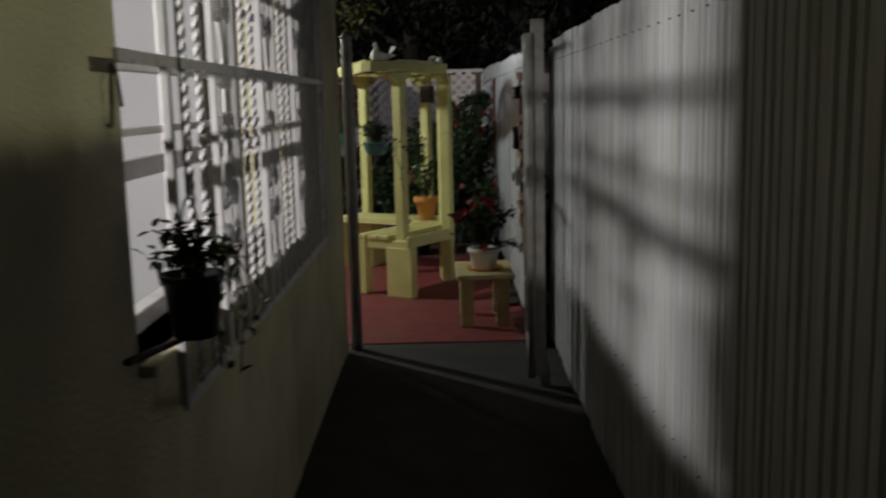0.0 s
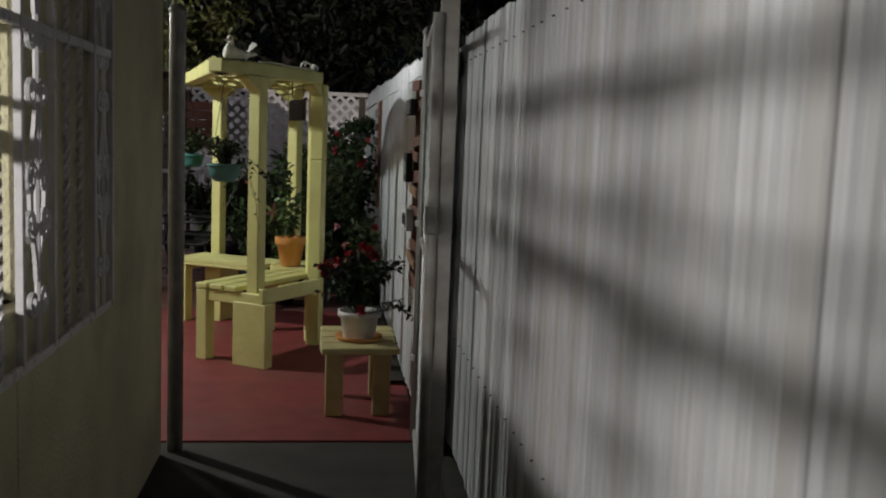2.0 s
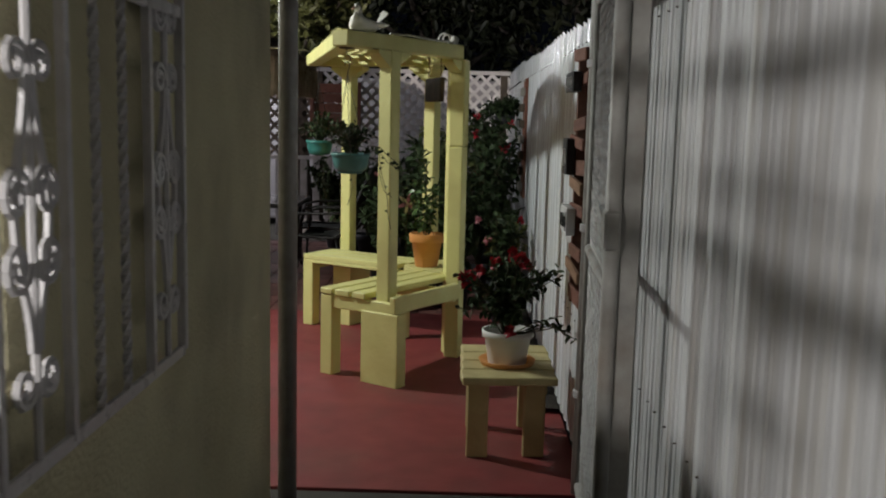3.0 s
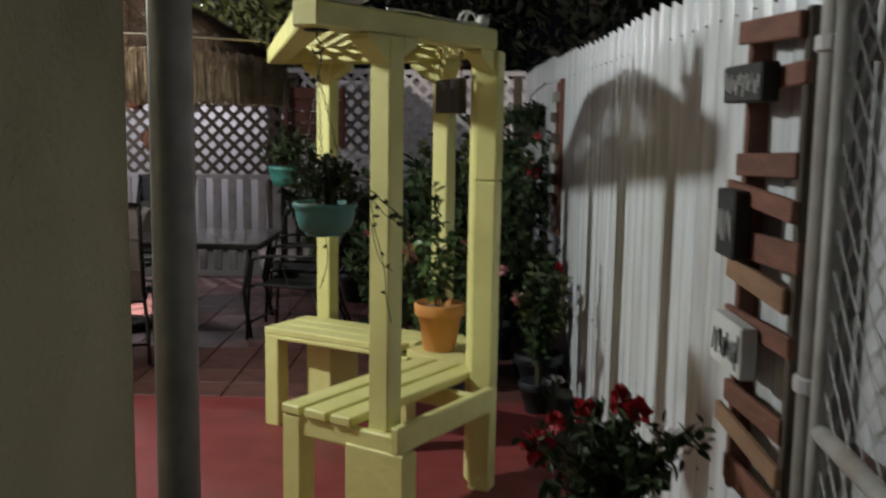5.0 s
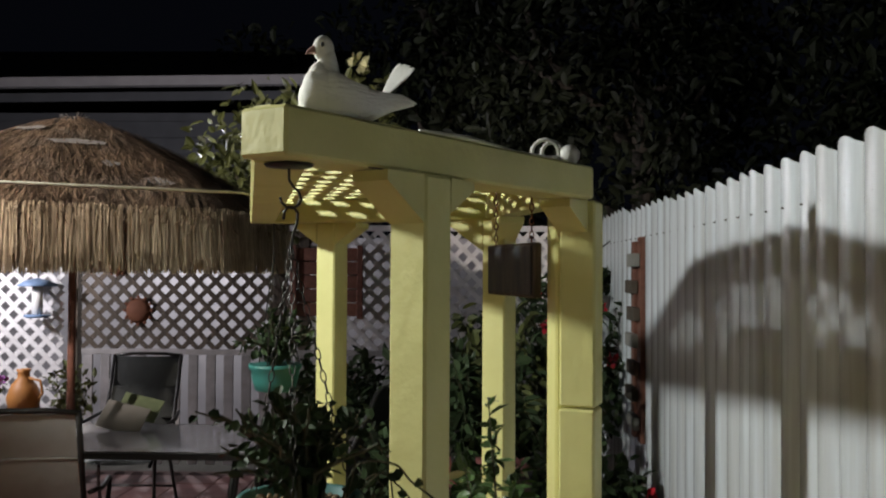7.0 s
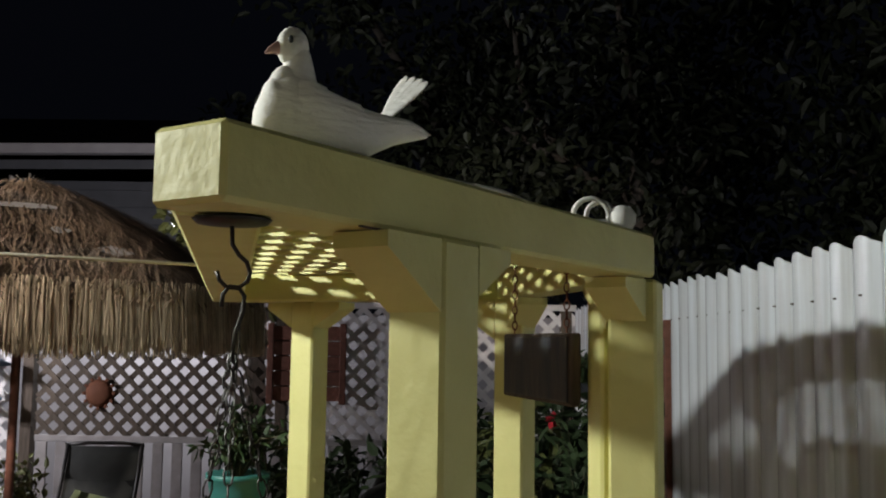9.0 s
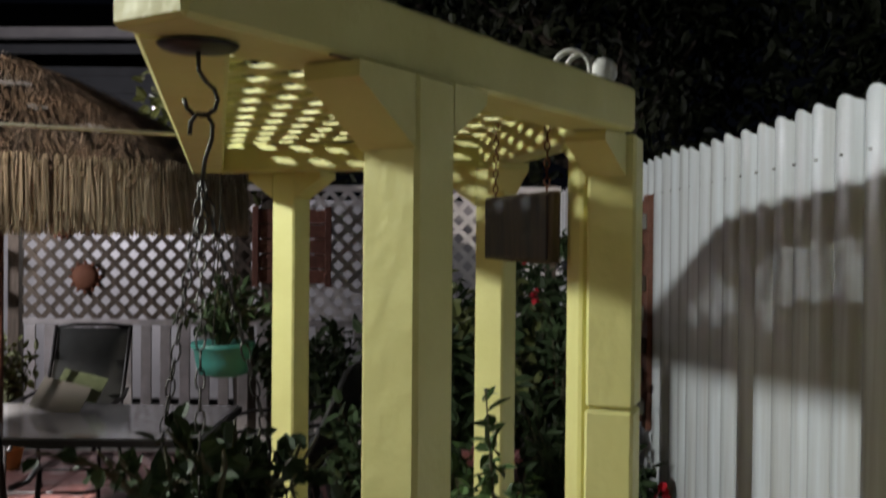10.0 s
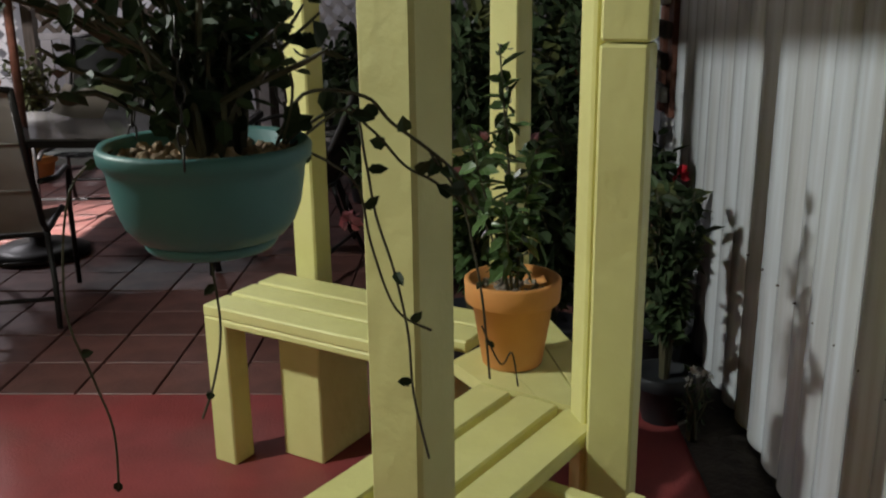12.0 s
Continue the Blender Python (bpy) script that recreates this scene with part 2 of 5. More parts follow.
def finish(name, bm, material, smooth=False):
    me = bpy.data.meshes.new(name)
    bmesh.ops.recalc_face_normals(bm, faces=bm.faces)
    bm.to_mesh(me)
    bm.free()
    me.materials.append(material)
    if smooth:
        for p in me.polygons:
            p.use_smooth = True
    return me


def part(name, bm, material, parent, label="", smooth=False):
    """Links a bmesh, given in world coordinates, as one mesh under a thing or a part."""
    o = origin(parent)
    bmesh.ops.translate(bm, verts=bm.verts, vec=-o)
    ob = new(name, finish(name, bm, material, smooth))
    ob.parent = parent
    return tagged(ob, label)


def single(name, bm, material, label, category, kind="", smooth=False, at=(0, 0, 0), group=""):
    bmesh.ops.translate(bm, verts=bm.verts, vec=-Vector(at))
    ob = new(name, finish(name, bm, material, smooth))
    ob.location = at
    return tagged(ob, label, category, group, kind)


def box(bm, c, size, m=None, bevel=0.004, taper=1.0):
    """A box of that size at c; m turns it about c."""
    r = bmesh.ops.create_cube(bm, size=1)
    vs = r["verts"]
    for v in vs:
        k = taper if v.co.z > 0 else 1.0
        v.co = Vector((v.co.x * size[0] * k, v.co.y * size[1] * k, v.co.z * size[2]))
    if bevel:
        es = list({e for v in vs for e in v.link_edges})
        r2 = bmesh.ops.bevel(bm, geom=es, offset=min(bevel, min(size) * 0.3), segments=1, affect="EDGES", profile=0.7)
        vs = list({v for f in r2["faces"] for v in f.verts} | {v for v in vs if v.is_valid})
    M = Matrix.Translation(c) @ (m or Matrix())
    for v in vs:
        v.co = M @ v.co
    return bm


def frame_of(d):
    d = Vector(d).normalized()
    up = Vector((0, 0, 1)) if abs(d.z) < 0.95 else Vector((1, 0, 0))
    s = d.cross(up).normalized()
    return d, s, s.cross(d)


def bar(bm, p, q, w, h, bevel=0.003):
    """A square-edged bar from p to q, w wide (level) and h deep."""
    p, q = Vector(p), Vector(q)
    d, s, u = frame_of(q - p)
    m = Matrix((d, s, u)).transposed().to_4x4()
    return box(bm, (p + q) / 2, ((q - p).length, w, h), m, bevel)


def tube(bm, pts, r, seg=8, close=False, cap=True):
    """A round tube along points; r is one radius or one per point."""
    pts = [Vector(p) for p in pts]
    n = len(pts)
    rs = r if isinstance(r, (list, tuple)) else [r] * n
    rings = []
    ref = None
    for i, p in enumerate(pts):
        a = pts[i - 1] if i > 0 else (pts[-1] if close else p)
        b = pts[i + 1] if i < n - 1 else (pts[0] if close else p)
        d = (b - a).normalized() if (b - a).length > 1e-9 else Vector((0, 0, 1))
        if ref is None:
            _, ref, _ = frame_of(d)
        s = (ref - d * ref.dot(d))
        s = s.normalized() if s.length > 1e-6 else frame_of(d)[1]
        ref = s
        u = d.cross(s)
        rings.append([bm.verts.new(p + (s * math.cos(2 * math.pi * k / seg) + u * math.sin(2 * math.pi * k / seg)) * rs[i]) for k in range(seg)])
    for i in range(n - 1 + (1 if close else 0)):
        a, b = rings[i], rings[(i + 1) % n]
        for k in range(seg):
            bm.faces.new((a[k], a[(k + 1) % seg], b[(k + 1) % seg], b[k]))
    if cap and not close and seg > 2:
        bm.faces.new(rings[0][::-1])
        bm.faces.new(rings[-1])
    return bm


def lathe(bm, c, profile, seg=32, squash=(1, 1), lump=0.0):
    """Turns (radius, height) pairs about the upright line through c."""
    c = Vector(c)
    rings = []
    for r, z in profile:
        ring = []
        for k in range(seg):
            a = 2 * math.pi * k / seg
            j = 1 + lump * noise.noise(Vector((math.cos(a) * 2, math.sin(a) * 2, z * 9)))
            ring.append(bm.verts.new(c + Vector((math.cos(a) * r * squash[0] * j, math.sin(a) * r * squash[1] * j, z))))
        rings.append(ring)
    for a, b in zip(rings, rings[1:]):
        for k in range(seg):
            bm.faces.new((a[k], a[(k + 1) % seg], b[(k + 1) % seg], b[k]))
    bm.faces.new(rings[0][::-1])
    bm.faces.new(rings[-1])
    return bm


def leaf(bm, p, d, n, length, width):
    """One oval leaf of six faces, folded along its middle and drooping."""
    d = Vector(d).normalized()
    s = d.cross(Vector(n))
    s = s.normalized() if s.length > 1e-4 else frame_of(d)[1]
    u = s.cross(d)
    p = Vector(p)
    a = bm.verts.new(p)
    m = bm.verts.new(p + d * length * 0.5 - u * width * 0.12)
    t = bm.verts.new(p + d * length - u * length * 0.14)
    for k in (1, -1):
        low = bm.verts.new(p + d * length * 0.24 + s * k * width * 0.43 + u * width * 0.1)
        high = bm.verts.new(p + d * length * 0.64 + s * k * width * 0.42 + u * width * 0.04)
        for f in ((a, m, low), (m, high, low), (m, t, high)):
            bm.faces.new(f if k > 0 else f[::-1])


def rnd_dir(rng, up=0.0):
    while True:
        v = Vector((rng.uniform(-1, 1), rng.uniform(-1, 1), rng.uniform(-1, 1)))
        if 0.05 < v.length < 1:
            v.normalize()
            v.z += up
            return v.normalized()


def bush(bm_stem, bm_leaf, rng, base, height, spread, stems, leaves, size, lean=(0, 0), shape=0.5, droop=0.0, rounder=1.0):
    """Stems that fan out of base, each with leaves along it."""
    base = Vector(base)
    for i in range(stems):
        a = rng.uniform(0, 2 * math.pi)
        out = spread * rng.uniform(0.15, 1.0)
        h = height * rng.uniform(0.55, 1.0)
        tip = base + Vector((math.cos(a) * out + lean[0] * h, math.sin(a) * out + lean[1] * h, h - droop * out))
        mid = base.lerp(tip, 0.5) + Vector((math.cos(a), math.sin(a), 0)) * -out * 0.15 + Vector((0, 0, 0.08 * h + droop * out * 0.4))
        pts = [base + Vector((math.cos(a), math.sin(a), 0)) * 0.012, base.lerp(mid, 0.6) + rnd_dir(rng) * 0.01, mid, mid.lerp(tip, 0.55) + rnd_dir(rng) * 0.015, tip]
        tube(bm_stem, pts, [0.005, 0.004, 0.0035, 0.003, 0.0015], 4)
        for k in range(leaves):
            f = shape * 0.4 + (1 - shape * 0.4) * (k + rng.random()) / leaves
            j = min(3, int(f * 4))
            p = pts[j].lerp(pts[j + 1], f * 4 - j)
            d = rnd_dir(rng, 0.25 - droop)
            leaf(bm_leaf, p + d * 0.008, d, rnd_dir(rng, 1.2), size * rng.uniform(0.6, 1.25), rounder * size * rng.uniform(0.35, 0.6))


def bloom(bm, rng, c, r, petals=16):
    for k in range(petals):
        d = rnd_dir(rng, 0.5)
        leaf(bm, Vector(c) + d * r * 0.2, d, rnd_dir(rng), r * rng.uniform(0.8, 1.15), r * 0.9)


def pebbles(bm, rng, c, radius, count, size):
    for k in range(count):
        a, q = rng.uniform(0, 2 * math.pi), radius * math.sqrt(rng.random())
        r = bmesh.ops.create_icosphere(bm, subdivisions=1, radius=size * rng.uniform(0.6, 1.2))
        t = Matrix.Translation((c[0] + q * math.cos(a), c[1] + q * math.sin(a), c[2] + rng.uniform(-0.3, 0.9) * size)) @ Euler((rng.uniform(0, 3), rng.uniform(0, 3), 0)).to_matrix().to_4x4() @ Matrix.Diagonal((1.2, 0.9, 0.65, 1))
        bmesh.ops.transform(bm, matrix=t, verts=r["verts"])


def B():
    return bmesh.new()


# ---- structure: ground, house, fences ----
WALL_X, FENCE_X, ALLEY_X = -0.60, 0.72, 0.82
box(bm := B(), (0, 0, -0.25), (900, 900, 0.3), bevel=0)
single("ground", bm, GROUND, "dark bare ground around the yard", "ground", "structure")
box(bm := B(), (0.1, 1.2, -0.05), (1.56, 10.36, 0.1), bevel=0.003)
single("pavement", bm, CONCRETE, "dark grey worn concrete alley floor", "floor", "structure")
box(bm := B(), (-2.27, 8.26, -0.05), (5.94, 3.70, 0.104), bevel=0.003)
single("floor", bm, REDFLOOR, "red painted concrete patio floor, worn", "floor", "structure")

# house wall beside the alley, with the window's opening
WY0, WY1, WZ0, WZ1 = 1.84, 4.02, 1.13, 2.32
bm = B()
box(bm, (WALL_X - 0.1, (-3 + WY0) / 2, 1.4), (0.2, WY0 + 3, 2.8), bevel=0)
box(bm, (WALL_X - 0.1, (WY1 + 6.20) / 2, 1.4), (0.2, 6.20 - WY1, 2.8), bevel=0.012)
box(bm, (WALL_X - 0.1, (WY0 + WY1) / 2, WZ0 / 2), (0.2, WY1 - WY0, WZ0), bevel=0)
box(bm, (WALL_X - 0.1, (WY0 + WY1) / 2, (WZ1 + 2.8) / 2), (0.2, WY1 - WY0, 2.8 - WZ1), bevel=0)
single("wall_west", bm, STUCCO, "cream stuccoed house wall with a barred window", "wall", "structure")
box(bm := B(), (-4.2, 6.10, 1.4), (6.8, 0.2, 2.8), bevel=0)
single("wall_north", bm, STUCCO, "cream stuccoed back wall of the house", "wall", "structure")
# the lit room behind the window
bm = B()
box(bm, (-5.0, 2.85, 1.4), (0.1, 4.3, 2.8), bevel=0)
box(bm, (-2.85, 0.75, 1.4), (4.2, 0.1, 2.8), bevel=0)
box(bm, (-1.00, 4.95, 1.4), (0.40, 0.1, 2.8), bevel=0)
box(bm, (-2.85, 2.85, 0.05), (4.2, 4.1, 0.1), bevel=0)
single("room_walls", bm, ROOM, "walls of the lit room, darkened to a tan that dims the interior", "wall", "structure")
box(bm := B(), (-3.08, 4.95, 1.4), (3.74, 0.1, 2.8), bevel=0)
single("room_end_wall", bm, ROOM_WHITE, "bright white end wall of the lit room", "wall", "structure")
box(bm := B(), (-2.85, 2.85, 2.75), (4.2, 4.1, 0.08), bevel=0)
single("ceiling", bm, ROOM, "ceiling of the lit room, darkened to a tan that dims the interior", "ceiling", "structure")
box(bm := B(), (-3.2, 2.0, 2.9), (6.0, 9.2, 0.1), bevel=0.01)
single("house_roof", bm, GROUND, "flat dark house roof", "roof", "structure")
box(bm := B(), (0.1, -3.1, 1.4), (2.0, 0.2, 2.8), bevel=0)
single("wall_south", bm, STUCCO, "cream stuccoed wall closing the alley", "wall", "structure")

# window frame with muntins
win = thing("window_1", (WALL_X - 0.1, WY0, WZ0), "white-framed window with small panes, lit from inside", "window", kind="structure")
for z in (WZ0 + 0.025, WZ1 - 0.025):
    bar(bm := B(), (WALL_X - 0.12, WY0, z), (WALL_X - 0.12, WY1, z), 0.05, 0.05)
    part("frame_rail", bm, WHITE_WOOD, win)
for z, t in ((1.54, 0.05), (1.635, 0.02), (1.80, 0.022), (2.06, 0.03)):
    bar(bm := B(), (WALL_X - 0.12, WY0 + 0.02, z), (WALL_X - 0.12, WY1 - 0.02, z), 0.035, t)
    part("muntin", bm, WHITE_WOOD, win)
for k in range(4):
    y = WY0 + (0.025 if k else 0.008) + (WY1 - WY0 - 0.05) * k / 3
    bar(bm := B(), (WALL_X - 0.118, y, WZ0), (WALL_X - 0.118, y, WZ1), 0.04, 0.014 if k < 3 else 0.04)
    part("frame_stile", bm, WHITE_WOOD, win)
box(bm := B(), (WALL_X - 0.03, (WY0 + WY1) / 2, WZ0 - 0.015), (0.14, WY1 - WY0, 0.03))
part("window_sill", bm, STUCCO, win)


# wrought-iron grille in front of the window
def spiral(bm, x, y, z, r, turns, start, flip):
    pts = []
    for i in range(int(turns * 10) + 1):
        a = start + flip * 2 * math.pi * i / 10
        q = r * (1 - 0.72 * i / (turns * 10))
        pts.append((x, y + q * math.cos(a), z + q * math.sin(a)))
    tube(bm, pts, 0.008, 5)


GX, GY0, GY1, GZ0, GZ1 = -0.545, 2.00, 4.83, 0.985, 2.30
grille = thing("window_grille", (GX, GY0, GZ0), "white wrought-iron window grille with twisted bars and scrolls", "window grille")
for z in (GZ0, 1.80, GZ1):
    bar(bm := B(), (GX, GY0 - (0.33 if z == 1.80 else 0.0), z), (GX, GY1, z), 0.014, 0.028)
    part("rail", bm, WHITE_IRON, grille)
for y in (GY0, GY1):
    bar(bm := B(), (GX, y, GZ0), (GX, y, GZ1), 0.022, 0.022)
    part("end_bar", bm, WHITE_IRON, grille)
y = 4.59
while y > GY0 - 0.1:
    for dy in (0, -0.44):
        if GY0 + 0.03 < y + dy:
            bar(bm := B(), (GX, y + dy, GZ0), (GX, y + dy, GZ1), 0.02, 0.02, 0.002)
            part("bar", bm, WHITE_IRON, grille)
    for dy in (-0.155, -0.30):
        if y + dy < GY0 + 0.03:
            continue
        # a square bar twisted along its length
        bm = B()
        rings = []
        for i in range(105):
            z = GZ0 + (GZ1 - GZ0) * i / 104
            a = z * 2 * math.pi / 0.136
            rings.append([bm.verts.new((GX + 0.0105 * math.cos(a + k * math.pi / 2), y + dy + 0.0105 * math.sin(a + k * math.pi / 2), z)) for k in range(4)])
        for p, q in zip(rings, rings[1:]):
            for k in range(4):
                bm.faces.new((p[k], p[(k + 1) % 4], q[(k + 1) % 4], q[k]))
        part("twisted_bar", bm, WHITE_IRON, grille)
    for cy in ((y + 0.12) if y > 4.5 else None, y - 0.575):
        if cy is None or cy < GY0 + 0.1:
            continue
        bm = B()
        tube(bm, [(GX, cy, GZ0), (GX, cy, GZ1)], 0.008, 6)
        for zc in (1.40, 2.05):
            for s in (-1, 1):
                tube(bm, [(GX, cy + s * (0.012 + 0.05 * math.sin(i / 12 * math.pi) ** 2 * (1 if i % 12 else 0)), zc - 0.22 + 0.44 * i / 12) for i in range(13)], 0.008, 5)
                spiral(bm, GX, cy + s * 0.058, zc + 0.035, 0.045, 1.6, math.pi / 2 * (1 + s), -s)
                spiral(bm, GX, cy + s * 0.058, zc - 0.075, 0.045, 1.6, math.pi / 2 * (1 + s), s)
                spiral(bm, GX, cy + s * 0.045, zc - 0.27, 0.036, 1.5, math.pi / 2 * (1 + s), s)
                spiral(bm, GX, cy + s * 0.045, zc + 0.24, 0.036, 1.5, math.pi / 2 * (1 + s), -s)
        part("scroll_panel", bm, WHITE_IRON, grille)
    y -= 0.71


# corrugated sheet fence: one mesh of the profile for each run of panels
def sheet_panel(name, x, y0, width, z0, z1, parent, pitch, amp, groove, jitter, sub_ribs, rng):
    """Rounded ribs that meet in narrow sharp grooves."""
    bm = B()
    ribs = max(1, int(round(width / pitch)))
    parts = [rng.uniform(1 - jitter, 1 + jitter) for _ in range(ribs)]
    total = sum(parts)
    lean, rise = rng.uniform(-0.006, 0.006), rng.uniform(-0.010, 0.010)
    prof = []
    y = y0
    for q in parts:
        w = (width + 0.006) * q / total
        if sub_ribs:
            # pressed panel: deep seam, wide flat, two narrow ribs
            for f, off in ((0.0, groove), (0.028, groove), (0.030, -amp * 0.3), (0.045, -amp), (0.36, -amp), (0.385, amp * 0.6), (0.48, amp * 0.6), (0.505, -amp * 0.7),
                           (0.66, -amp * 0.7), (0.68, amp * 0.5), (0.75, amp * 0.5), (0.775, -amp), (0.955, -amp), (0.970, -amp * 0.3), (0.972, groove)):
                prof.append((y + w * f, off, 1.0 if off > 0 else 0.35, True))
        else:
            prof.append((y, groove, 1.0, True))
            for k in range(1, 10):
                t = math.sin(math.pi * k / 10)
                yk = y + w * k / 10 if 1 < k < 9 else (y + 0.006 if k == 1 else y + w - 0.006)
                prof.append((yk, -amp * t ** 0.5 if 1 < k < 9 else -amp * 0.35, 1 - t, k in (1, 9)))
        y += w
    prof.append((y, groove, 1.0, True))
    rows = [[], [], [], []]
    for yy, off, dip, _ in prof:
        for row, (dx, z) in zip(rows, ((0, z0), (lean, z1 + rise - 0.034 * dip), (0.003 + lean, z1 + rise - 0.034 * dip), (0.003, z0))):
            row.append(bm.verts.new((x + off + dx, yy, z)))
    n = len(prof) - 1
    for a, b in ((0, 1), (1, 2), (2, 3)):
        for i in range(n):
            bm.faces.new((rows[a][i], rows[a][i + 1], rows[b][i + 1], rows[b][i])).smooth = True
    for i in range(n + 1):
        if prof[i][3]:
            for a, b in ((0, 1), (2, 3)):
                bm.edges.get((rows[a][i], rows[b][i])).smooth = False
        if i < n:
            for a in (1, 2):
                bm.edges.get((rows[a][i], rows[a][i + 1])).smooth = False
    return part(name, bm, SHEET_OLD if sub_ribs else SHEET, parent)


rng = random.Random(5)
for nm, x, ya, yb, rib in (("fence_east", FENCE_X, 6.20, 14.6, (0.155, 0.029, 0.004, 0.08, False)), ("fence_alley", ALLEY_X, -3.12, 6.42, (0.195, 0.011, 0.036, 0.06, True))):
    fen = thing(nm, (x, ya, 0), "white-painted corrugated sheet-metal fence with dirt streaks", "fence", kind="structure")
    y = ya
    k = 0
    while y < yb - 0.05:
        run = 0.62 if nm == "fence_east" else 0.585
        w = min(run, yb - y)
        sheet_panel("panel", x + 0.004 * (k % 2) + rng.uniform(-0.004, 0.004), y, w, 0.03, 2.062 + 0.015 * (min(y, 12) - 8) * (1 if y > 6 else 0) + (0.02 if y < 6 else 0), fen, *rib, rng)
        # screws in two rows
        bm = B()
        for z in (1.93, 0.62):
            for j in range(4):
                yy = y + 0.078 + j * 0.155
                if yy < yb:
                    tube(bm, [(x - 0.024, yy, z), (x - 0.033, yy, z)], [0.0038, 0.0022], 6)
        part("screw_row", bm, DARK_WOOD, fen)["kind"] = "stuff"
        y += run
        k += 1
    for z in (0.35, 1.12, 1.93):
        bar(bm := B(), (x + 0.045, ya, z), (x + 0.045, yb, z), 0.05, 0.09)
        part("rail", bm, DARK_WOOD, fen)

# lattice fence at the back of the yard, pickets below
LY = 14.55
back = thing("fence_north", (-3.5, LY, 0), "white lattice fence over pickets, brown posts", "fence", kind="structure")


def lattice(parent, xa, xb, y, za, zb, pitch, w, t, material):
    """Two layers of diagonal strips, each clipped to the panel."""
    for layer in (0, 1):
        s = 1 if layer == 0 else -1
        span = (xb - xa) + (zb - za)
        k = 0
        while k * pitch * 1.4142 < span:
            c = k * pitch * 1.4142
            if s > 0:
                p = (xa + c - (zb - za), zb)
                q = (xa + c, za)
            else:
                p = (xa + c - (zb - za), za)
                q = (xa + c, zb)
            # clip in x
            def cut(p, q):
                (x0, z0), (x1, z1) = p, q
                f0 = max(0.0, (xa - x0) / (x1 - x0))
                f1 = min(1.0, (xb - x0) / (x1 - x0))
                return ((x0 + (x1 - x0) * f0, z0 + (z1 - z0) * f0), (x0 + (x1 - x0) * f1, z0 + (z1 - z0) * f1)) if f1 - f0 > 0.01 else None
            pq = cut(p, q)
            if pq:
                bar(bm := B(), (pq[0][0], y + (layer - 0.5) * t, pq[0][1]), (pq[1][0], y + (layer - 0.5) * t, pq[1][1]), t * 0.95, w, 0)
                part("lattice_strip", bm, material, parent)
            k += 1


# Middle run is unlit before the pale wall: its shade is the dark strip colour.
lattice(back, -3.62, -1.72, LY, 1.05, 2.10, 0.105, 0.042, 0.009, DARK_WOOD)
lattice(back, -1.60, 0.70, LY, 1.05, 2.10, 0.105, 0.042, 0.009, WHITE_WOOD)
lattice(back, -7.4, -3.78, LY - 0.03, 0.30, 2.10, 0.105, 0.042, 0.009, WHITE_WOOD)
for x in (-7.45, -5.6, -3.70, -1.66, 0.62):
    bar(bm := B(), (x, LY + 0.04, 0), (x, LY + 0.04, 2.16), 0.10, 0.09)
    part("post", bm, DARK_WOOD, back)
for z in (1.03, 2.12):
    bar(bm := B(), (-3.62, LY, z), (0.70, LY, z), 0.03, 0.05)
    part("rail", bm, WHITE_WOOD if z > 2 else PICKET, back)
for k in range(28):
    x = -3.55 + k * 0.155
    bm = B()
    box(bm, (x, LY - 0.03, 0.53), (0.085, 0.022, 0.95))
    part("picket", bm, PICKET, back)
# pale neighbour wall behind the lattice
box(bm := B(), (-3.0, 17.0, 1.06), (11.0, 0.12, 2.12), bevel=0.02)
single("wall_neighbour", bm, mat("pale_grey_render", (0.42, 0.40, 0.42), 0.9, scale=2, amount=0.5, bump=0.2), "pale grey rendered garden wall behind the lattice", "wall", "structure")

# tiled patio strip beyond the red floor: base slab and single tiles
box(bm := B(), (-2.3, 12.33, -0.06), (10.0, 4.42, 0.10), bevel=0)
tiles_floor = single("floor_tiled", bm, GROUT, "brown square clay tiles on the back patio", "floor", "structure")


# ---- the arbor with its three benches ----
D1, N1 = Vector((0.546, 0.838, 0)), Vector((0.838, -0.546, 0))      # along and across the near bench
D2, N2 = Vector((0.87, -0.49, 0)), Vector((0.49, 0.87, 0))          # along and across the far bench
UB = Vector((-0.27, 0.963, 0))                                      # along the back
arbor = thing("garden_arbor", (-0.35, 8.9, 0), "pale yellow painted wooden arbor with slatted corner benches and lattice roof", "arbor")
ROOF = 2.02


def near(a, n, z=0.0):
    """A place by its run along and across the near bench."""
    return D1 * a + N1 * n + Vector((0, 0, z))


P1, P2 = near(6.605, -4.651), Vector((0.103, 8.755, 0))
P3, P4 = Vector((-0.742, 9.95, 0)), Vector((-0.093, 9.555, 0))


def post(at, d, z0, z1, w=0.09, name="post"):
    d = Vector(d).normalized()
    m = Matrix((d, Vector((-d.y, d.x, 0)), Vector((0, 0, 1)))).transposed().to_4x4()
    box(bm := B(), (at.x, at.y, (z0 + z1) / 2), (w, w, z1 - z0), m, 0.006)
    return part(name, bm, YELLOW, arbor)


post(P1, D1, 0.36, ROOF - 0.085)
post(P2, (0.34, 0.94, 0), 0.0, 1.384, 0.097)
post(P2 + Vector((0.002, 0.003, 0)), (0.34, 0.94, 0), 1.388, ROOF - 0.085, 0.097)
post(P2 + Vector((-0.035, 0.10, 0)), UB, 0.0, ROOF - 0.085, 0.075, "inner_post")
post(P3, D2, 0.36, ROOF - 0.085)
post(P4, D2, 0.36, ROOF - 0.085)


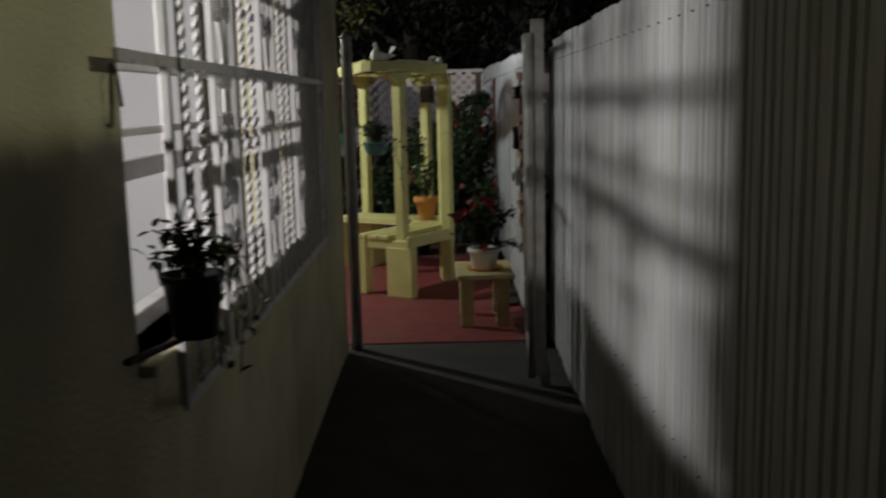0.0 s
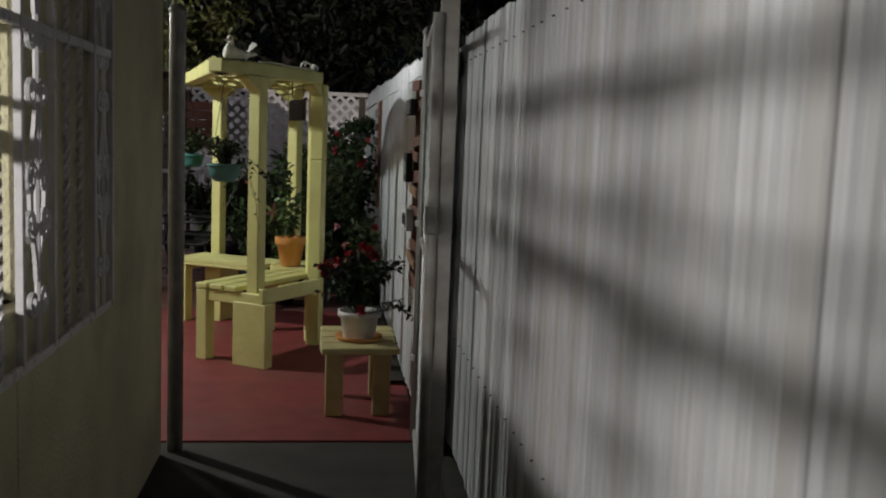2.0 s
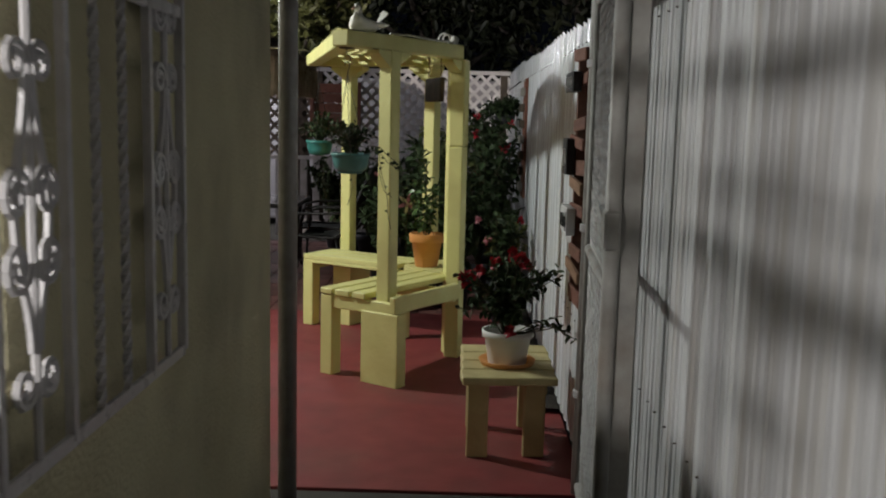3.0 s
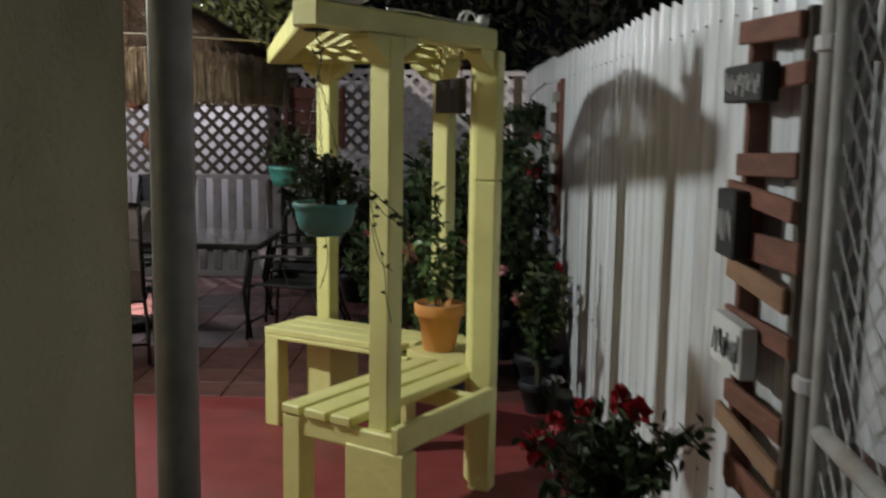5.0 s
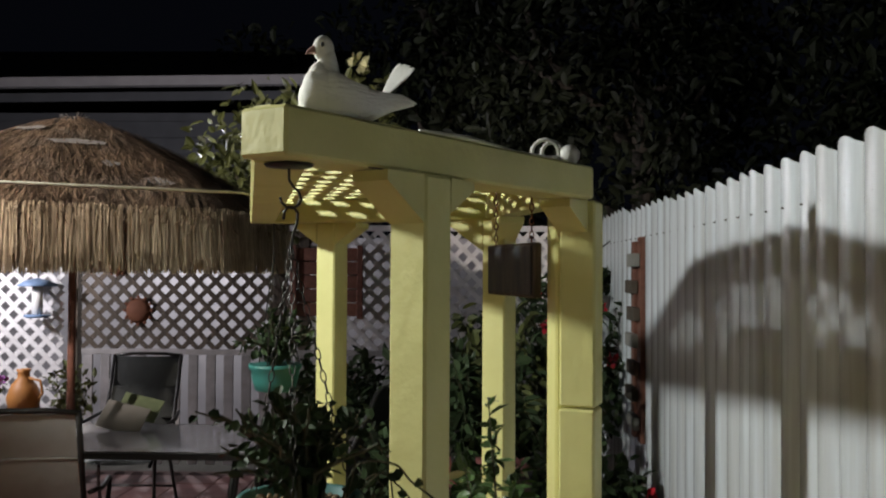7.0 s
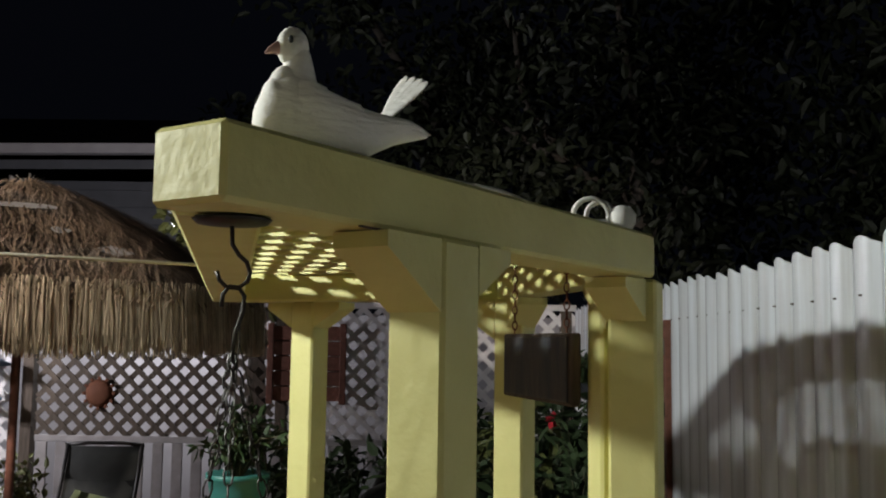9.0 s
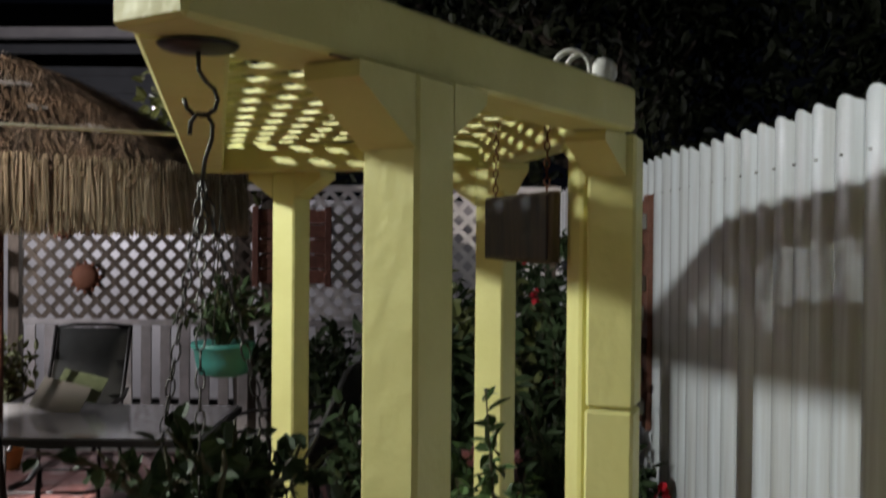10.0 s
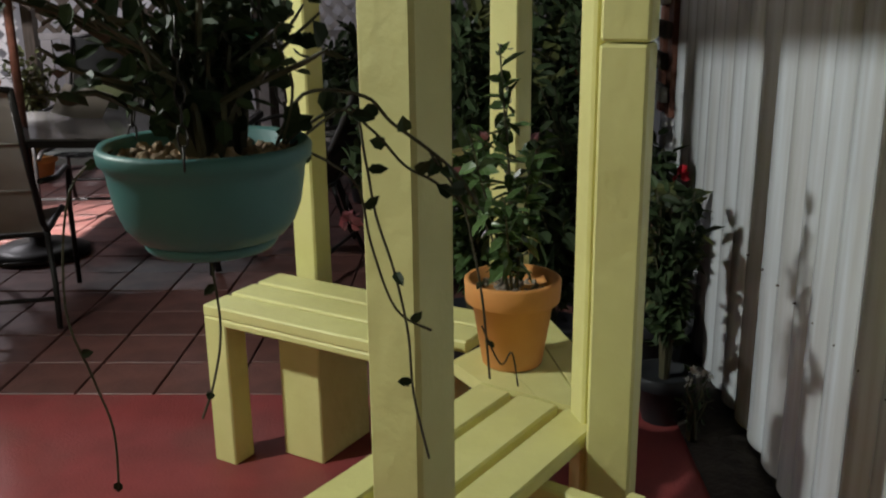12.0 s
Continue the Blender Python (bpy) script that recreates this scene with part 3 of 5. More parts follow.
def plank(p, q, w, h, name="beam", bevel=0.006, material=None):
    bar(bm := B(), p, q, w, h, bevel)
    return part(name, bm, material or YELLOW, arbor)


Z = Vector((0, 0, 1))
RB = ROOF - 0.042
NEAR_A, NEAR_E = near(6.196, -4.681, RB), near(7.335, -4.681, RB)
FAR_F = Vector((-1.035, 10.02, RB))
FAR_B = Vector((-0.10, 9.66, RB))
plank(NEAR_A, NEAR_E, 0.11, 0.085, "roof_beam")
fd = (FAR_F - NEAR_A).normalized()
plank(NEAR_A + fd * 0.05 + Vector((0.028, 0.02, -0.003)), FAR_F, 0.10, 0.085, "roof_beam")
plank(FAR_F + Vector((0.03, -0.02, -0.001)), FAR_B, 0.10, 0.085, "roof_beam")
plank(NEAR_E + Vector((0.0, 0.05, -0.002)), FAR_B + Vector((0.0, -0.05, 0)), 0.09, 0.085, "roof_beam")


def brace(at, d, size=0.16):
    """A triangular bracket between a post and the beam over it."""
    d = Vector(d).normalized()
    s = Vector((-d.y, d.x, 0))
    top, bm = ROOF - 0.087, B()
    vs = []
    for k in (-0.0425, 0.0425):
        o = at + s * k
        vs.append([bm.verts.new(o + d * 0.046 + Z * top), bm.verts.new(o + d * (0.046 + size) + Z * top),
                   bm.verts.new(o + d * (0.046 + size) + Z * (top - 0.02)), bm.verts.new(o + d * 0.046 + Z * (top - size * 0.82))])
    bm.faces.new(vs[0])
    bm.faces.new(vs[1][::-1])
    for k in range(4):
        bm.faces.new((vs[0][k], vs[0][(k + 1) % 4], vs[1][(k + 1) % 4], vs[1][k]))
    part("bracket", bm, YELLOW, arbor)


# open joint between the near beam and its post and brackets
bar(bm := B(), near(6.41, -4.6245, ROOF - 0.0862), near(6.66, -4.6245, ROOF - 0.0872), 0.004, 0.0022, 0)
part("joint_gap", bm, DARK_WOOD, arbor, "dark open joint")
brace(P1, -D1, 0.115)
brace(P1, D1, 0.085)
brace(P2, -D1, 0.10)
brace(P2, UB, 0.12)
for d in (-D2, D2):
    brace(P3, d, 0.10)
brace(P4, -D2, 0.14)
brace(P4, -UB, 0.10)

# lattice roof: two layers of thin strips clipped to the four beams
quad = [NEAR_A, NEAR_E, FAR_B, FAR_F]


def clip_line(o, d):
    lo, hi = -9.0, 9.0
    for p, q in zip(quad, quad[1:] + quad[:1]):
        e = q - p
        n = Vector((-e.y, e.x, 0))
        den, num = n.dot(d), n.dot(Vector((p.x - o.x, p.y - o.y, 0)))
        if abs(den) < 1e-9:
            if num > 0:
                return None
            continue
        f = num / den
        if den > 0:
            lo = max(lo, f)
        else:
            hi = min(hi, f)
    return (o + d * lo, o + d * hi) if hi - lo > 0.05 else None


for layer, ang in ((0, 103.5), (1, 13.5)):
    d = Vector((math.cos(radians(ang + 45)), math.sin(radians(ang + 45)), 0))
    s = Vector((-d.y, d.x, 0))
    for k in range(-16, 17):
        pq = clip_line(Vector((-0.4, 8.9, 0)) + s * k * 0.105, d)
        if pq:
            z = ROOF + 0.004 + layer * 0.009
            bar(bm := B(), pq[0] + Z * z, pq[1] + Z * z, 0.04, 0.008, 0)
            part("lattice_strip", bm, YELLOW, arbor)

# near bench: three planks, an open gap and a side rail
SEAT = 0.535
for n0, n1 in ((-5.09, -4.995), (-4.975, -4.865), (-4.845, -4.745)):
    plank(near(6.515, (n0 + n1) / 2, SEAT - 0.018), near(7.465, (n0 + n1) / 2, SEAT - 0.018), n1 - n0, 0.036, "seat_plank", 0.005)
plank(near(6.52, -4.545, SEAT - 0.05), near(7.20, -4.545, SEAT - 0.05), 0.04, 0.10, "side_rail")
plank(near(6.55, -5.06, SEAT - 0.075), near(7.3, -5.06, SEAT - 0.075), 0.035, 0.075, "side_rail")
plank(near(6.55, -5.09, SEAT - 0.078), near(6.55, -4.53, SEAT - 0.078), 0.04, 0.08, "end_rail")
plank(near(7.2, -5.07, SEAT - 0.085), near(7.2, -4.56, SEAT - 0.085), 0.04, 0.08, "end_rail")


def leg(c, d, w, t, h, name="leg"):
    d = Vector(d).normalized()
    m = Matrix((d, Vector((-d.y, d.x, 0)), Z)).transposed().to_4x4()
    box(bm := B(), (c.x, c.y, h / 2), (w, t, h), m, 0.005)
    return part(name, bm, YELLOW, arbor)


leg(near(6.565, -5.045), D1, 0.09, 0.09, SEAT - 0.04)
leg(near(6.565, -4.64), N1, 0.27, 0.09, SEAT - 0.10, "wide_leg")
# wide corner boards under the pots, and the back rail
def board(corners, z0, z1, name):
    bm = B()
    lo = [bm.verts.new((p.x, p.y, z0)) for p in corners]
    hi = [bm.verts.new((p.x, p.y, z1)) for p in corners]
    bm.faces.new(lo[::-1])
    bm.faces.new(hi)
    for k in range(len(lo)):
        bm.faces.new((lo[k], lo[(k + 1) % len(lo)], hi[(k + 1) % len(lo)], hi[k]))
    part(name, bm, YELLOW, arbor)


I = Vector((-1.05, 9.62, 0))
mid_a, mid_b = near(7.475, -4.80), I + D2 * 0.93 + N2 * 0.39
board([near(7.475, -5.09), near(7.475, -4.93), I + D2 * 0.93 + N2 * 0.14, I + D2 * 0.91], SEAT - 0.036, SEAT, "corner_board")
board([near(7.475, -4.925), mid_a, mid_b, I + D2 * 0.93 + N2 * 0.145], SEAT - 0.036, SEAT - 0.001, "corner_board")
board([near(7.475, -4.795), Vector((0.075, 8.86, 0)), Vector((0.17, 8.90, 0)), Vector((0.02, 9.50, 0)), mid_b + Vector((0.006, 0.002, 0))], SEAT - 0.036, SEAT, "corner_board")
plank(Vector((0.12, 8.9, SEAT - 0.08)), Vector((-0.06, 9.52, SEAT - 0.08)), 0.035, 0.08, "side_rail")
# far bench
for k in range(3):
    o = I + N2 * (0.06 + k * 0.128) + D2 * 0.01
    plank(o + Z * (SEAT - 0.018), o + D2 * (0.84 + 0.03 * k) + Z * (SEAT - 0.018), 0.112, 0.036, "seat_plank", 0.005)
plank(I + D2 * 0.012 + N2 * 0.0225 + Z * (SEAT - 0.050), I + D2 * 0.86 + N2 * 0.0225 + Z * (SEAT - 0.050), 0.036, 0.026, "side_rail")
plank(I + D2 * 0.03 + N2 * 0.02 + Z * (SEAT - 0.08), I + D2 * 0.03 + N2 * 0.40 + Z * (SEAT - 0.08), 0.035, 0.08, "end_rail")
leg(I + D2 * 0.055 + N2 * 0.05, D2, 0.09, 0.09, SEAT - 0.037)
leg(I + D2 * 0.26 + N2 * 0.28, N2, 0.26, 0.16, SEAT - 0.06, "wide_leg")
leg(I + D2 * 0.86 + N2 * 0.06, D2, 0.09, 0.09, SEAT - 0.05)


# ---- alley: posts, gate, hanging pot ----
def round_post(name, x, y, h, r, label, paint=GALV):
    p = thing(name, (x, y, 0), label, "post")
    tube(bm := B(), [(x, y, 0.002), (x, y, h - 0.03), (x, y, h - 0.004)], r, 16)
    part("pipe", bm, paint, p, smooth=True)
    lathe(bm := B(), (x, y, h - 0.03), [(r * 1.08, 0), (r * 1.12, 0.012), (r * 0.9, 0.03), (r * 0.4, 0.042)], 16)
    part("cap", bm, paint, p, smooth=True)
    return p


round_post("gate_post", -0.545, 6.26, 2.14, 0.038, "dull grey steel gate post beside the house corner")
hinge_post = round_post("gate_post", 0.662, 6.44, 2.12, 0.032, "dull white steel gate post by the fence", WORN_WHITE)
for z in (0.42, 1.12, 1.78):
    lathe(bm := B(), (0.662, 6.44, z), [(0.034, 0), (0.041, 0.004), (0.041, 0.03), (0.034, 0.034)], 14)
    part("hinge_band", bm, WHITE_IRON, hinge_post)

# open chain-link gate leaf folded back along the fence
GA, GB = Vector((0.655, 6.38, 0)), Vector((0.585, 5.36, 0))
gate = thing("chain_link_gate", (0.62, 5.9, 0.04), "open grey chain-link gate folded against the fence", "gate")
gd = (GB - GA).normalized()
for c, r in ((GA, 0.02), (GB, 0.024)):
    tube(bm := B(), [c + Z * 0.04, c + Z * 2.06], r, 12)
    part("upright", bm, WORN_WHITE, gate, smooth=True)
for z in (0.06, 1.06, 2.04):
    tube(bm := B(), [GA + Z * z, GB + Z * z], 0.019, 10)
    part("rail", bm, WORN_WHITE, gate, smooth=True)
bm = B()
W, H = (GB - GA).length, 1.96
k = 0
while k * 0.078 < W + H:
    c = k * 0.078
    for s in (0, 1):
        f0, f1 = max(0.0, (c - H)), min(W, c)
        if f1 - f0 > 0.01:
            z0, z1 = (c - f0, c - f1) if s == 0 else (H - (c - f0), H - (c - f1))
            tube(bm, [GA + gd * f0 + Z * (0.07 + z0) + N1 * 0.002 * s, GA + gd * f1 + Z * (0.07 + z1) + N1 * 0.002 * s], 0.0016, 4, cap=False)
    k += 1
part("chain_mesh", bm, GALV, gate)
box(bm := B(), GB + Vector((-0.005, 0.0, 1.25)), (0.05, 0.07, 0.12), bevel=0.008)
part("latch", bm, WORN_WHITE, gate)
# flat upright board fixed to the free end of the gate
bar(bm := B(), GB + Vector((0.045, 0.01, 0.05)), GB + Vector((0.045, 0.01, 2.14)), 0.02, 0.075)
part("edge_board", bm, WORN_WHITE, gate)

rng = random.Random(11)
# dark pot hanging before the window
hp = thing("hanging_pot", (-0.49, 1.92, 1.175), "black plastic pot with a trailing plant hung before the window", "hanging pot")
c = Vector((-0.49, 1.92, 1.175))
lathe(bm := B(), c, [(0.046, 0), (0.05, 0.004), (0.066, 0.125), (0.073, 0.127), (0.075, 0.148), (0.068, 0.148), (0.06, 0.12), (0.0, 0.115)], 24)
part("pot", bm, BLACK_PL, hp, smooth=True)
tube(bm := B(), [c + Vector((0, 0.088 * math.cos(i * math.pi / 12), 0.17 + 0.15 * math.sin(i * math.pi / 12))) for i in range(13)], 0.003, 5)
part("bail", bm, WIRE, hp)
tube(bm := B(), [c + Vector((0, 0, 0.32)), c + Vector((0, -0.004, 0.9)), c + Vector((-0.05, 0, 1.2))], 0.004, 5)
part("wire", bm, WIRE, hp)
bar(bm := B(), c + Vector((-0.105, -0.18, -0.012)), c + Vector((0.0, 0.16, -0.012)), 0.022, 0.012)
part("rest_bar", bm, DARK_WOOD, hp)
st, lf = B(), B()
bush(st, lf, rng, c + Vector((0, 0, 0.14)), 0.16, 0.16, 16, 12, 0.035, droop=0.5)
for k in range(5):
    y = 0.05 + 0.09 * k
    w = rng.uniform(-0.05, 0.05)
    pts = [c + Vector((0.02, y * 0.3, 0.17)), c + Vector((0.05 + w, y * 0.6, 0.20)), c + Vector((0.06 - w, y * 0.8 + w, 0.04)), c + Vector((0.05, y * 0.9 - w, -0.05 - 0.05 * (k % 3)))]
    tube(st, pts, 0.003, 4)
    for j in range(9):
        f = j / 8 * 2.99
        p = pts[int(f)].lerp(pts[int(f) + 1], f - int(f))
        d = rnd_dir(rng)
        leaf(lf, p, d, rnd_dir(rng, 1), 0.034, 0.02)
part("stem_mass", st, STEM, hp)["kind"] = "stuff"
part("foliage", lf, LEAF, hp)["kind"] = "stuff"

# bent wire left hanging on the wall
tube(bm := B(), [(-0.597, 1.77, 1.66), (-0.585, 1.74, 1.67), (-0.58, 1.735, 1.75), (-0.585, 1.76, 1.785), (-0.59, 1.80, 1.775), (-0.588, 1.815, 1.70)], 0.004, 6)
single("wire_hook", bm, WIRE, "bent rusty wire hook on the stuccoed wall", "hook", smooth=True, at=(-0.597, 1.77, 1.66))

# low shrub at the foot of the wall
sh = thing("shrub", (-0.42, 1.25, 0), "low dark leafy shrub at the foot of the wall", "plant")
st, lf = B(), B()
bush(st, lf, rng, (-0.42, 1.25, 0.0), 0.62, 0.14, 14, 14, 0.05)
part("stem_mass", st, STEM, sh)["kind"] = "stuff"
part("foliage", lf, LEAF_Y, sh)["kind"] = "stuff"


# ---- stool with the rose ----
stool = thing("bench_stool", (0.36, 7.05, 0), "small worn yellow wooden bench beside the fence", "stool")
for k in range(4):
    bar(bm := B(), (0.155, 6.77 + 0.165 * k, 0.402), (0.585, 6.80 + 0.165 * k, 0.402), 0.15, 0.036, 0.005)
    part("seat_plank", bm, YELLOW_OLD, stool)
for x, y in ((0.235, 6.86), (0.50, 6.88), (0.235, 7.30), (0.50, 7.32)):
    box(bm := B(), (x, y, 0.194), (0.10, 0.05, 0.384), bevel=0.005)
    part("leg", bm, YELLOW_OLD, stool)
for x in (0.20, 0.54):
    bar(bm := B(), (x, 6.86, 0.34), (x, 7.32, 0.34), 0.03, 0.07)
    part("apron", bm, YELLOW_OLD, stool)

rose = thing("potted_rose", (0.37, 6.97, 0.42), "red flowering rose in a white plastic pot on the stool", "potted plant")
c = Vector((0.37, 6.97, 0.42))
lathe(bm := B(), c, [(0.085, 0), (0.09, 0.01), (0.108, 0.13), (0.122, 0.135), (0.124, 0.165), (0.112, 0.165), (0.10, 0.125), (0.0, 0.12)], 28)
part("pot", bm, WHITE_PL, rose, smooth=True)
lathe(bm := B(), c, [(0.10, 0.001), (0.125, 0.004), (0.135, 0.025), (0.128, 0.025), (0.10, 0.008), (0, 0.006)], 28)
part("saucer", bm, TERRA, rose, smooth=True)
st, lf, fl = B(), B(), B()
bush(st, lf, rng, c + Vector((0, 0, 0.12)), 0.42, 0.27, 40, 26, 0.05, droop=0.35)
for k in range(4):
    leaf_base = c + Vector((0.12 + 0.03 * k, -0.03 * k, 0.2))
    tube(st, [c + Vector((0, 0, 0.13)), leaf_base, leaf_base + Vector((0.11, 0.0, 0.03 - 0.03 * k))], 0.003, 4)
    for j in range(8):
        leaf(lf, leaf_base + Vector((0.014 * j, 0, 0.004 * j - 0.004 * k * j)), rnd_dir(rng), (0, 0, 1), 0.042, 0.026)
part("stem_mass", st, STEM, rose)["kind"] = "stuff"
part("foliage", lf, LEAF, rose)["kind"] = "stuff"
for dx, dy, dz, r in ((-0.20, -0.02, 0.40, 0.042), (0.01, 0.02, 0.52, 0.036), (0.05, -0.02, 0.50, 0.034), (-0.06, 0.1, 0.46, 0.036), (0.0, -0.16, 0.19, 0.032), (-0.14, 0.12, 0.42, 0.03), (0.09, 0.14, 0.44, 0.03)):
    bm = B()
    bloom(bm, rng, c + Vector((dx, dy, dz)), r, 22)
    part("bloom", bm, RED_PETAL, rose)["kind"] = "stuff"


# ---- things on the fence ----
def scribbles(bm, rng, x, y0, y1, z0, z1):
    """Rows of plain painted bars in place of unreadable lettering."""
    y = y0 + 0.012
    while y < y1 - 0.02:
        w = rng.uniform(0.012, 0.03)
        h = (z1 - z0) * rng.uniform(0.3, 0.55)
        box(bm, (x, y, (z0 + z1) / 2 + rng.uniform(-0.01, 0.01)), (0.003, w * 0.25, h), Matrix.Rotation(rng.uniform(-0.3, 0.3), 4, "X"), 0)
        y += w * 0.8 + 0.004


rack = thing("wall_planter", (0.68, 6.79, 0.75), "red-brown stained pallet planter rack hung on the fence", "planter")
for y in (6.55, 6.92):
    bar(bm := B(), (0.672, y, 0.74), (0.672, y, 1.88), 0.03, 0.055)
    part("upright", bm, DARK_WOOD if y < 6.7 else BROWN_WOOD, rack)
for k in range(12):
    if k in (3, 9):
        continue
    z = 0.81 + 0.094 * k
    x = 0.645 - (0.010 if k % 2 else 0)
    bar(bm := B(), (x, 6.51 + 0.02 * (k % 3), z), (x, 6.93 + 0.03 * (k * 2 % 3), z - 0.016 * (-1) ** k), 0.016, (0.066, 0.048, 0.054)[k % 3])
    part("slat", bm, (BROWN_WOOD, TAN_WOOD, BROWN_WOOD, BROWN_WOOD)[k % 4], rack)
for z, y0, y1, h, face in ((1.735, 6.66, 6.94, 0.085, SIGN_BLACK), (1.41, 6.80, 6.945, 0.16, SIGN_BLACK), (1.13, 6.70, 6.94, 0.12, SIGN_WHITE)):
    sg = thing("sign", (0.612, (y0 + y1) / 2, z), "small painted wooden sign with lettering on the planter rack" if face is SIGN_BLACK else "small whitewashed wooden sign on the planter rack", "sign", "rack signs")
    box(bm := B(), (0.612, (y0 + y1) / 2, z), (0.04, y1 - y0, h), bevel=0.004)
    part("board", bm, face, sg)
    bm = B()
    scribbles(bm, rng, 0.590, y0, y1, z - h / 2, z + h / 2)
    part("lettering", bm, SIGN_WHITE if face is SIGN_BLACK else SIGN_BLACK, sg)
deco = thing("hanging_plank", (0.69, 11.28, 0.86), "narrow red-brown plank with small blocks hung on the fence", "wall decoration")
bar(bm := B(), (0.685, 11.16, 0.87), (0.685, 11.16, 1.93), 0.10, 0.025)
part("board", bm, BROWN_WOOD, deco)
bar(bm := B(), (0.685, 11.36, 0.87), (0.685, 11.36, 1.91), 0.08, 0.025)
part("board", bm, BROWN_WOOD, deco)
for k in range(7):
    z = 0.97 + 0.14 * k
    box(bm := B(), (0.655, 11.24 + 0.05 * (k % 2), z), (0.035, 0.22, 0.07), bevel=0.004)
    part("block", bm, DARK_WOOD if k % 3 else CARD, deco)


# ---- pots and ornaments on the arbor ----
def flower_pot(parent, c, r, h, material):
    lathe(bm := B(), c, [(r * 0.62, 0), (r * 0.64, 0.004), (r * 0.86, h * 0.74), (r * 0.98, h * 0.745), (r, h * 0.76), (r * 1.02, h * 0.98), (r * 0.99, h), (r * 0.9, h), (r * 0.84, h * 0.86), (0, h * 0.85)], 36, lump=0.004)
    part("pot", bm, material, parent, smooth=True)


pp = thing("potted_plant", (-0.10, 9.17, SEAT), "glossy green plant in a terracotta pot on the bench", "potted plant")
c = Vector((-0.10, 9.17, SEAT + 0.002))
flower_pot(pp, c, 0.122, 0.23, TERRA)
pebbles(bm := B(), rng, c + Vector((0, 0, 0.192)), 0.092, 130, 0.010)
part("pebble_fill", bm, PEBBLE_G, pp)["kind"] = "stuff"
st, lf = B(), B()
for k in range(7):
    a = k * 0.9
    o = Vector((math.cos(a), math.sin(a), 0))
    hgt = (0.62, 0.40, 0.48, 0.34, 0.42, 0.28, 0.36)[k]
    sp = (0.015, 0.10, 0.06, 0.13, 0.11, 0.12, 0.05)[k]
    base = c + Vector((0, 0, 0.19)) + o * 0.012
    if k == 0:
        o = Vector((-0.8, 0.2, 0))
        sp = 0.06
    pts = [base, base + o * sp * 0.3 + Z * hgt * 0.35, base + o * sp * 0.7 + Z * hgt * 0.7, base + o * sp + Z * hgt]
    tube(st, pts, [0.005, 0.004, 0.003, 0.002], 5)
    for j in range(38 if k == 0 else 30):
        f = (0.15 + 0.85 * (j + rng.random()) / (38 if k == 0 else 30)) * 2.99
        f = min(f, 2.98)
        p = pts[int(f)].lerp(pts[int(f) + 1], f - int(f))
        d = rnd_dir(rng, 0.15)
        leaf(lf, p, d, rnd_dir(rng, 1.5), rng.uniform(0.045, 0.08), rng.uniform(0.026, 0.042))
part("stem_mass", st, STEM, pp)["kind"] = "stuff"
part("foliage", lf, LEAF_B, pp)["kind"] = "stuff"

# teal basket on its hook and chains
hb = thing("hanging_basket", (-0.478, 7.79, 1.25), "teal plastic hanging basket with leafy plant and tan pebbles", "hanging basket")
c = Vector((-0.478, 7.79, 1.25))
lathe(bm := B(), c, [(0.046, 0.010), (0.060, 0.012), (0.076, 0.019), (0.087, 0.032), (0.094, 0.05), (0.099, 0.078), (0.0995, 0.086), (0.1005, 0.088), (0.102, 0.094), (0.107, 0.098), (0.1085, 0.110), (0.105, 0.115), (0.097, 0.112), (0.092, 0.09), (0, 0.088)], 48, squash=(1.0, 0.94), lump=0.006)
bowl = part("bowl", bm, TEAL, hb, smooth=True)
lathe(bm := B(), c, [(0.05, 0.003), (0.064, 0.005), (0.068, 0.010), (0.067, 0.016), (0.05, 0.014)], 32)
part("saucer", bm, TEAL, hb, smooth=True)
pebbles(bm := B(), rng, c + Vector((0, 0, 0.094)), 0.09, 230, 0.008)
part("pebble_fill", bm, PEBBLE, hb)["kind"] = "stuff"
hook = Vector((-0.513, 7.845, 1.935))
lathe(bm := B(), hook + Z * -0.004, [(0.010, -0.006), (0.040, -0.003), (0.045, 0.002), (0.02, 0.006)], 28)
part("ceiling_plate", bm, BLACK_METAL, hb, smooth=True)
hk = [(0, -0.003), (0.001, -0.03), (0.009, -0.042), (0.018, -0.050), (0.022, -0.062), (0.019, -0.072), (0.009, -0.079), (-0.004, -0.078), (-0.012, -0.070), (-0.015, -0.060)]
tube(bm := B(), [hook + Vector((x, 0, z)) for x, z in hk], 0.0026, 7)
part("hook", bm, WIRE, hb, smooth=True)
hk = [(-0.008, -0.100), (-0.007, -0.086), (0.0, -0.077), (0.010, -0.078), (0.017, -0.088), (0.016, -0.105), (0.009, -0.126), (0.006, -0.15)]
tube(bm := B(), [hook + Vector((x, -0.001, z)) for x, z in hk], 0.0026, 7)
part("hook", bm, WIRE, hb, smooth=True)
top = hook + Vector((0.006, -0.002, -0.15))
for k in range(3):
    a = 0.6 + k * 2.094
    foot = c + Vector((0.1 * math.cos(a), 0.1 * math.sin(a), 0.105))
    bm = B()
    n = 22
    for i in range(n):
        p = top.lerp(foot, (i + 0.5) / n)
        d, s, u = frame_of(foot - top)
        if i % 2:
            s, u = u, s
        ring = [p + d * 0.012 * math.cos(q * math.pi / 4) + s * 0.0048 * math.sin(q * math.pi / 4) for q in range(8)]
        tube(bm, ring, 0.0012, 4, close=True)
    part("chain", bm, WIRE, hb)
st, lf = B(), B()
